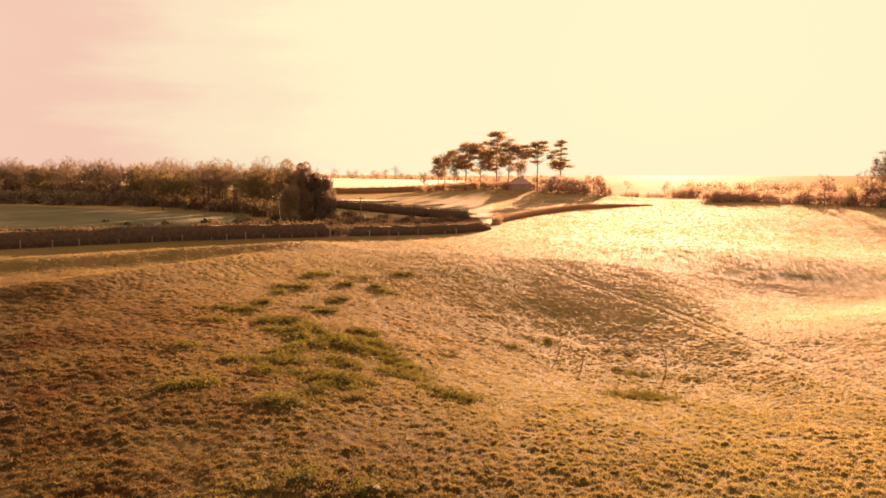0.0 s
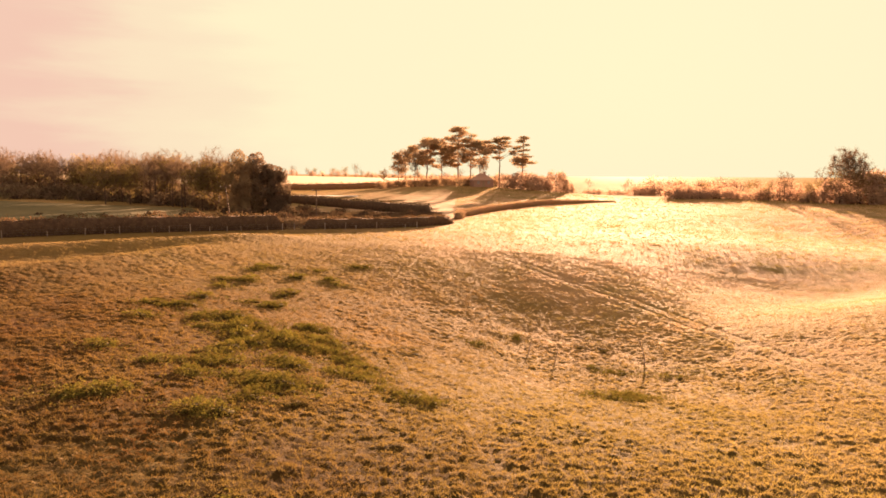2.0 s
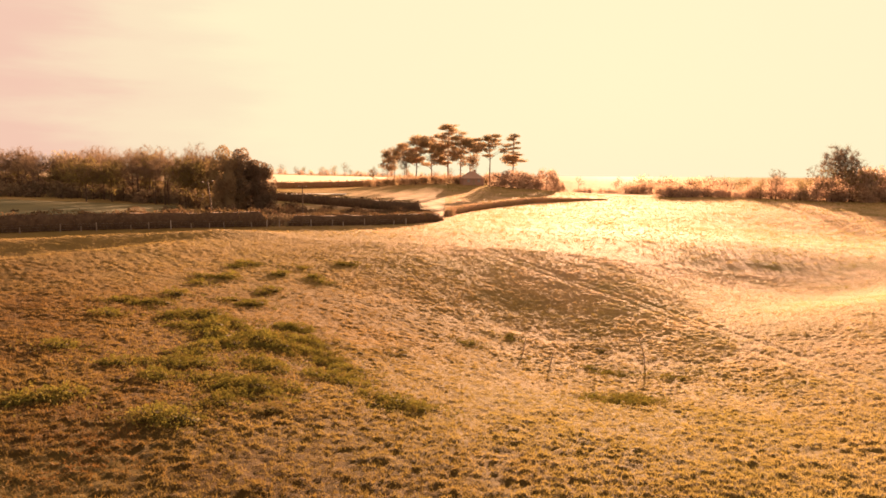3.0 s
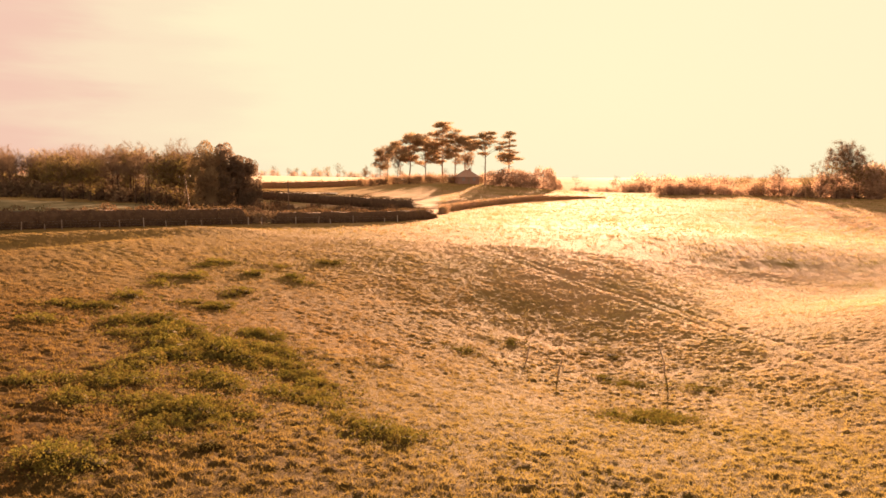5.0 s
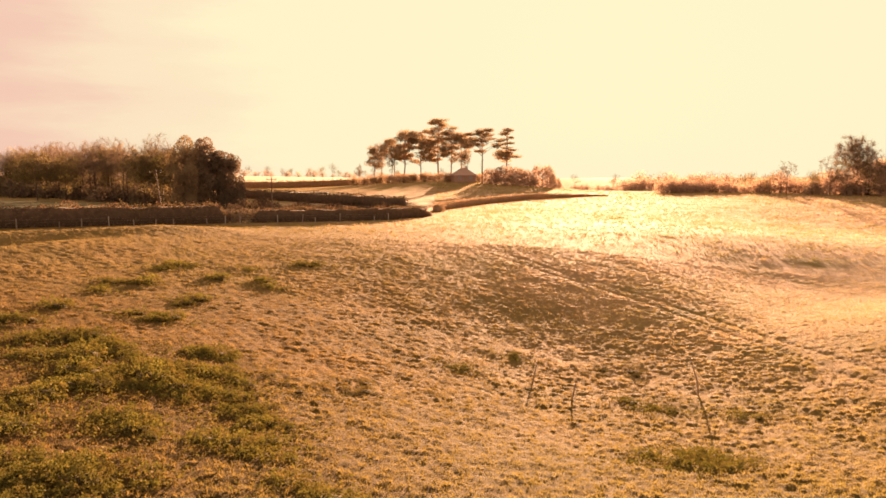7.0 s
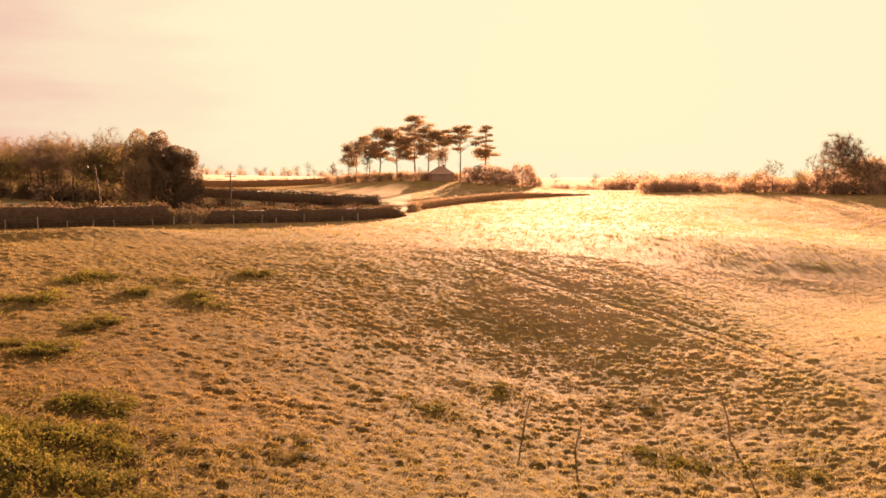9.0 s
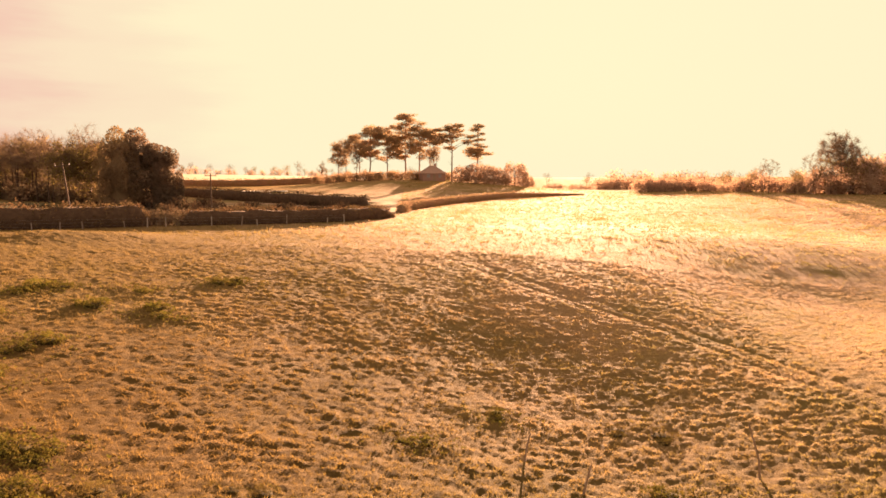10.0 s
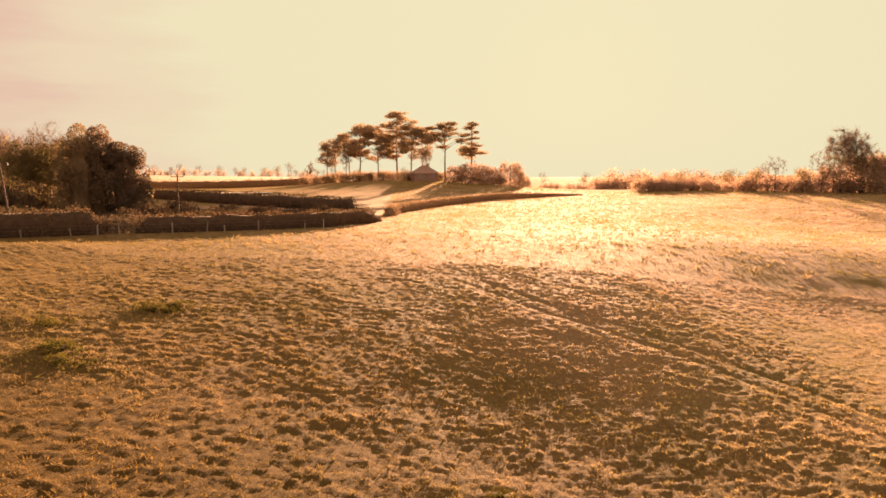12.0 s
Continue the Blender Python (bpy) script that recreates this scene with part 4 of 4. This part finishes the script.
# ---- fence along the hedge ----
def build_fence():
    rng = np.random.default_rng(8)
    line = [(-90, 53.5), (-65, 74.5), (-49, 88), (-37, 97), (-26, 103), (-18, 107), (-11, 110), (-3, 113), (4, 118)]
    fence = thing("post_and_wire_fence", "pale weathered post-and-wire fence along the hedge", "fence")
    L = np.array(line, float)
    cum = np.concatenate([[0], np.cumsum(np.hypot(*(L[1:] - L[:-1]).T))])
    me = None
    V, F = tubes([((0, 0, -0.4), (0, 0, 1.05), 0.06, 0.056), ((0, 0, 1.05), (0, 0, 1.08), 0.056, 0.025)], 7)
    me = mesh_of("post", V, F, M_POST)
    s = 1.0
    tops = []
    while s < cum[-1]:
        x, y = float(np.interp(s, cum, L[:, 0])), float(np.interp(s, cum, L[:, 1]))
        z = ground_z(x, y)
        if rng.random() < 0.25:
            s += 1.6
        p = part("post", me, fence)
        p.matrix_basis = pose(x, y, z, float(rng.normal(0, 3)), float(rng.normal(0, 3)), float(rng.uniform(0, 360))) @ Matrix.Diagonal((1, 1, float(rng.uniform(0.6, 1.05)), 1))
        tops.append((x, y, z))
        s += float(rng.uniform(1.5, 4.8))
    for h in (0.3, 0.62, 0.92):
        segs = [((a[0], a[1] - 0.07, a[2] + h), (b[0], b[1] - 0.07, b[2] + h), 0.0035, 0.0035) for a, b in zip(tops, tops[1:])]
        part("wire", mesh_of("wire", *tubes(segs, 3), M_WIRE), fence)


build_fence()


def stake(x, y, h, tilt_x, tilt_y, label, kink=0.03):
    """An old leaning stake in the pasture; kink: how far its top is bent aside."""
    ob = thing("stake", label, "stake", "old stakes in the pasture")
    bend = 0.32 * h
    V, F = tubes([((0, 0, -0.35), (0.01, 0, bend), 0.05, 0.044), ((0.01, 0, bend), (0.3 * kink, 0.01, h * 0.55), 0.044, 0.038),
                  ((0.3 * kink, 0.01, h * 0.55), (kink, 0.01, h * 0.97), 0.038, 0.03), ((kink, 0.01, h * 0.97), (kink, 0.01, h), 0.03, 0.012)], 7)
    part("shaft", mesh_of("shaft", V, F, M_STAKE), ob)
    ob.matrix_basis = pose(x, y, ground_z(x, y), tilt_x, tilt_y, 0)


stake(9.87, 58.0, 1.15, 0, 11, "old grey wooden stake leaning in rough pasture")
stake(11.36, 55.4, 1.1, 0, 13, "old grey wooden stake leaning in rough pasture")
stake(18.75, 56.7, 2.2, 0, -5, "tall bent grey wooden stake standing in rough pasture", -0.32)


def utility_pole(x, y, h, tilt, turn, label):
    ob = thing("utility_pole", label, "utility pole")
    part("pole", mesh_of("pole", *tubes([((0, 0, -0.6), (0, 0, h), 0.11, 0.075)], 9), M_POLE, True), ob)
    part("crossarm", mesh_of("crossarm", *tubes([((-0.75, 0, h - 0.35), (0.75, 0, h - 0.35), 0.045, 0.045)], 4), M_POLE), ob)
    for dx in (-0.65, 0.0, 0.65):
        part("insulator", mesh_of("insulator", *tubes([((dx, 0, h - 0.3), (dx, 0, h - 0.1), 0.05, 0.035)], 6), M_TRACK), ob, "small pale insulator")
    ob.matrix_basis = pose(x, y, ground_z(x, y), 0, tilt, turn)


utility_pole(-15.1, 127.0, 5.6, 0, 20, "weathered wooden utility pole with a crossarm")
utility_pole(-25.2, 108.2, 6.5, -6, 10, "leaning weathered utility pole beside the hedge")


# ---- the pines on the knoll ----
PINES = "pines on the knoll"
pine_specs = [(71, -1.8, 270, 13.0, 0.6, 3.0, 15, 0.45), (72, 8.4, 262, 17.4, 0.6, 6.6, 44, 0.34), (73, 14.5, 270, 16.6, 0.62, 6.6, 40, 0.36),
              (74, 20.6, 267, 22.6, 0.7, 5.4, 42, 0.26), (75, 24.6, 262, 17.6, 0.62, 5.4, 36, 0.34), (76, 28.6, 268, 17.4, 0.3, 4.4, 16, 0.32),
              (77, 34.2, 252, 18.6, 0.46, 5.6, 28, 0.24), (78, 44.2, 262, 20.5, 0.6, 2.0, 14, 0.18), (79, 5.0, 268, 14.5, 0.45, 3.6, 14, 0.42), (80, 45.0, 266, 11.5, 0.24, 5.6, 14, 0.3)]
for seed, x, y, h, crown, spread, clumps, flat in pine_specs:
    at(pine(seed, h, "tall pine with a bare trunk and flat plates of needles", PINES, crown, spread, clumps, 0.0, flat), x, y, seed * 37 % 360)

for seed, x, y, h in ((91, 0.6, 268, 14.5), (92, 4.0, 262, 13.0), (93, -7.5, 275, 7.5), (94, 30.0, 258, 12.0)):
    at(bare_tree(seed, h, h * 0.3, "slender leafless tree among the pines", "bare trees among the pines"), x, y, seed * 53 % 360)

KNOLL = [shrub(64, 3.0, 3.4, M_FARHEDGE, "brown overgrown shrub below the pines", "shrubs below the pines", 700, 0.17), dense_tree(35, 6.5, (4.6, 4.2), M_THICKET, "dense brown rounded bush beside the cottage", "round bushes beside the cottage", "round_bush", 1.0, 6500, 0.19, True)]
at(KNOLL[0], 8, 258), at(KNOLL[1], 42, 252)


def build_knoll():
    rng = np.random.default_rng(17)
    for i in range(30):
        copy_at(KNOLL[0], -9 + 1.5 * i + rng.uniform(-1, 1), 262 + rng.uniform(-3, 8), float(rng.uniform(0, 360)), float(rng.uniform(0.65, 1.05)))
    for x, y, s in ((37.5, 254, 0.8), (46.5, 255, 0.95), (50.5, 258, 0.85), (56.5, 260, 1.2), (63, 268, 0.6)):
        copy_at(KNOLL[1], x, y, float(rng.uniform(0, 360)), s)


build_knoll()


def cottage(x, y, turn):
    """A small brick cottage with a hipped roof."""
    ob = thing("cottage", "small brick cottage with a hipped clay roof below the pines", "house")
    w, d, e, r = 3.7, 2.8, 2.3, 4.7

    def box(x0, x1, y0, y1, z0, z1):
        V = [(x0, y0, z0), (x1, y0, z0), (x1, y1, z0), (x0, y1, z0), (x0, y0, z1), (x1, y0, z1), (x1, y1, z1), (x0, y1, z1)]
        return V, [(0, 3, 2, 1), (4, 5, 6, 7), (0, 1, 5, 4), (1, 2, 6, 5), (2, 3, 7, 6), (3, 0, 4, 7)]

    part("wall", mesh_of("wall", *box(-w, w, -d, d, -0.5, e), M_BRICK), ob)
    o = 0.35
    V = [(-w - o, -d - o, e), (w + o, -d - o, e), (w + o, d + o, e), (-w - o, d + o, e), (-w + d, 0, r), (w - d, 0, r),
         (-w - o, -d - o, e - 0.15), (w + o, -d - o, e - 0.15), (w + o, d + o, e - 0.15), (-w - o, d + o, e - 0.15)]
    F = [(0, 1, 5, 4), (2, 3, 4, 5), (6, 7, 1, 0), (7, 8, 2, 1), (8, 9, 3, 2), (9, 6, 0, 3), (6, 9, 8, 7), (1, 2, 5, 5), (3, 0, 4, 4)]
    bm = bmesh.new()
    vs = [bm.verts.new(v) for v in V]
    for f in F:
        bm.faces.new([vs[i] for i in dict.fromkeys(f)])
    me = bpy.data.meshes.new("roof")
    bm.to_mesh(me)
    bm.free()
    me.materials.append(M_ROOF)
    roof = part("roof", me, ob)
    part("chimney", mesh_of("chimney", *box(0.7, 1.3, -0.3, 0.3, r - 0.9, r + 0.7), M_BRICK), roof)
    for wx in (-1.9, 1.9):
        part("window", mesh_of("window", *box(wx - 0.5, wx + 0.5, -d - 0.04, -d + 0.1, 0.9, 2.0), M_WIRE), ob, "small dark casement window")
    part("door", mesh_of("door", *box(-0.45, 0.45, -d - 0.05, -d + 0.1, -0.2, 1.9), M_STAKE), ob, "plain dark wooden door")
    ob.matrix_basis = pose(x, y, ground_z(x, y), 0, 0, turn)


cottage(28.4, 257, 8)


# ---- trees beyond the hollow and on the skyline ----
FAR = "trees beyond the hollow"
big = at(bare_tree(51, 17.0, 6.6, "large rounded leafless tree above a hedge", FAR, 0, first=0.2, n=360, lobes=8, fine=32), 131, 202)
FAR_TREES = [big, bare_tree(52, 9.0, 4.2, "rounded leafless hedgerow tree", FAR, 0, first=0.08, n=90, fine=11, sides=3), bare_tree(53, 7.0, 3.6, "bushy hedgerow tree coming into leaf", FAR, 2.0, "budding_tree", first=0.0, n=100, fine=9, sides=3)]
at(FAR_TREES[1], 149, 268), at(FAR_TREES[2], 122, 208)


def build_far():
    rng = np.random.default_rng(23)
    for x, y, k, s in ((113, 214, 2, 0.9), (115, 209, 1, 1.12), (120, 205, 2, 0.9), (124, 203, 1, 1.3), (126, 199, 2, 1.6), (130, 197, 2, 1.5), (135, 198, 2, 1.6), (139, 200, 2, 1.4), (144, 204, 1, 0.95), (152, 190, 2, 1.0), (166, 190, 1, 1.0), (176, 184, 2, 1.2), (158, 262, 2, 1.0), (190, 178, 0, 0.8),
                       (104, 240, 2, 0.9), (126, 252, 2, 0.9), (134, 262, 2, 1.0), (204, 172, 1, 1.2), (218, 166, 0, 0.9)):
        copy_at(FAR_TREES[k], x, y, float(rng.uniform(0, 360)), s)
    for i in range(44):
        t = (i + rng.random()) / 44
        x = float(np.interp(t, [0, 0.3, 0.5, 0.6, 0.8, 1], [92, 106, 118, 128, 156, 200]))
        y = float(np.interp(t, [0, 0.3, 0.5, 0.6, 0.8, 1], [240, 234, 222, 206, 190, 172])) + rng.uniform(-4, 4)
        c = copy_at(FARSHRUB, x, y, float(rng.uniform(0, 360)), float(rng.uniform(1.1, 2.3)))
        tagged(c, "brown overgrown shrub beyond the hollow", "shrub", "overgrown shrubs beyond the hollow")
    for i in range(10):
        c = copy_at(FARSHRUB, 96 + 4.2 * i + rng.uniform(-1.5, 1.5), 290 - 1.1 * i + rng.uniform(-4, 4), float(rng.uniform(0, 360)), float(rng.uniform(1.5, 2.6)))
        tagged(c, "brown overgrown shrub beyond the hollow", "shrub", "overgrown shrubs beyond the hollow")
    for i in range(24):
        c = copy_at(SHRUBS[3], 108 + 4.6 * i + rng.uniform(-2, 2), 318 - 1.4 * i + rng.uniform(-8, 8), float(rng.uniform(0, 360)), float(rng.uniform(2.0, 3.2)))
        tagged(c, "brown overgrown shrub beyond the hollow", "shrub", "overgrown shrubs beyond the hollow")
    for x, y, s in ((121, 206, 0.55), (126.5, 202, 1.1), (133, 200, 1.45), (140, 202, 1.55), (147, 205, 1.3), (156, 200, 1.1)):
        c = copy_at(KNOLL[1], x, y, float(rng.uniform(0, 360)), s)
        tagged(c, "large rounded brown thicket below a tall bare tree", "bush", "rounded thickets beyond the hollow")
    for i in range(12):
        c = copy_at(FARSHRUB, 62 + 3.4 * i + rng.uniform(-1.5, 1.5), 296 - 0.9 * i + rng.uniform(-4, 4), float(rng.uniform(0, 360)), float(rng.uniform(0.8, 1.3)))
        tagged(c, "brown overgrown shrub beyond the hollow", "shrub", "overgrown shrubs beyond the hollow")
    sky = "trees on the far skyline"
    for i in range(70):
        t = (i + rng.random()) / 70
        c = copy_at(SHRUBS[3], -330 + 430 * t, 548 + rng.uniform(-10, 10) + 40 * abs(t - 0.5), float(rng.uniform(0, 360)), float(rng.uniform(1.4, 2.6)))
        tagged(c, "tall shrub in the hedgerow on the skyline", "shrub", "shrubs on the far skyline")
    for i in range(64):
        t = (i + rng.random()) / 64
        x = -330 + 420 * t
        y = 545 + rng.uniform(-14, 14) + 40 * abs(t - 0.5)
        c = copy_at(FAR_TREES[1 + int(rng.random() < 0.6)], x, y, float(rng.uniform(0, 360)), float(rng.uniform(0.5, 1.1)) * (1.4 if 0.6 < t < 0.72 else 1.0))
        tagged(c, "small leafless tree on the far skyline", "tree", sky)
    for i in range(40):
        t = (i + rng.random()) / 40
        c = copy_at(FAR_TREES[1 + int(rng.random() < 0.6)], 90 + 420 * t, 330 - 90 * t + rng.uniform(0, 30), float(rng.uniform(0, 360)), float(rng.uniform(0.7, 1.1)))
        tagged(c, "small leafless tree on the far skyline", "tree", sky)


build_far()
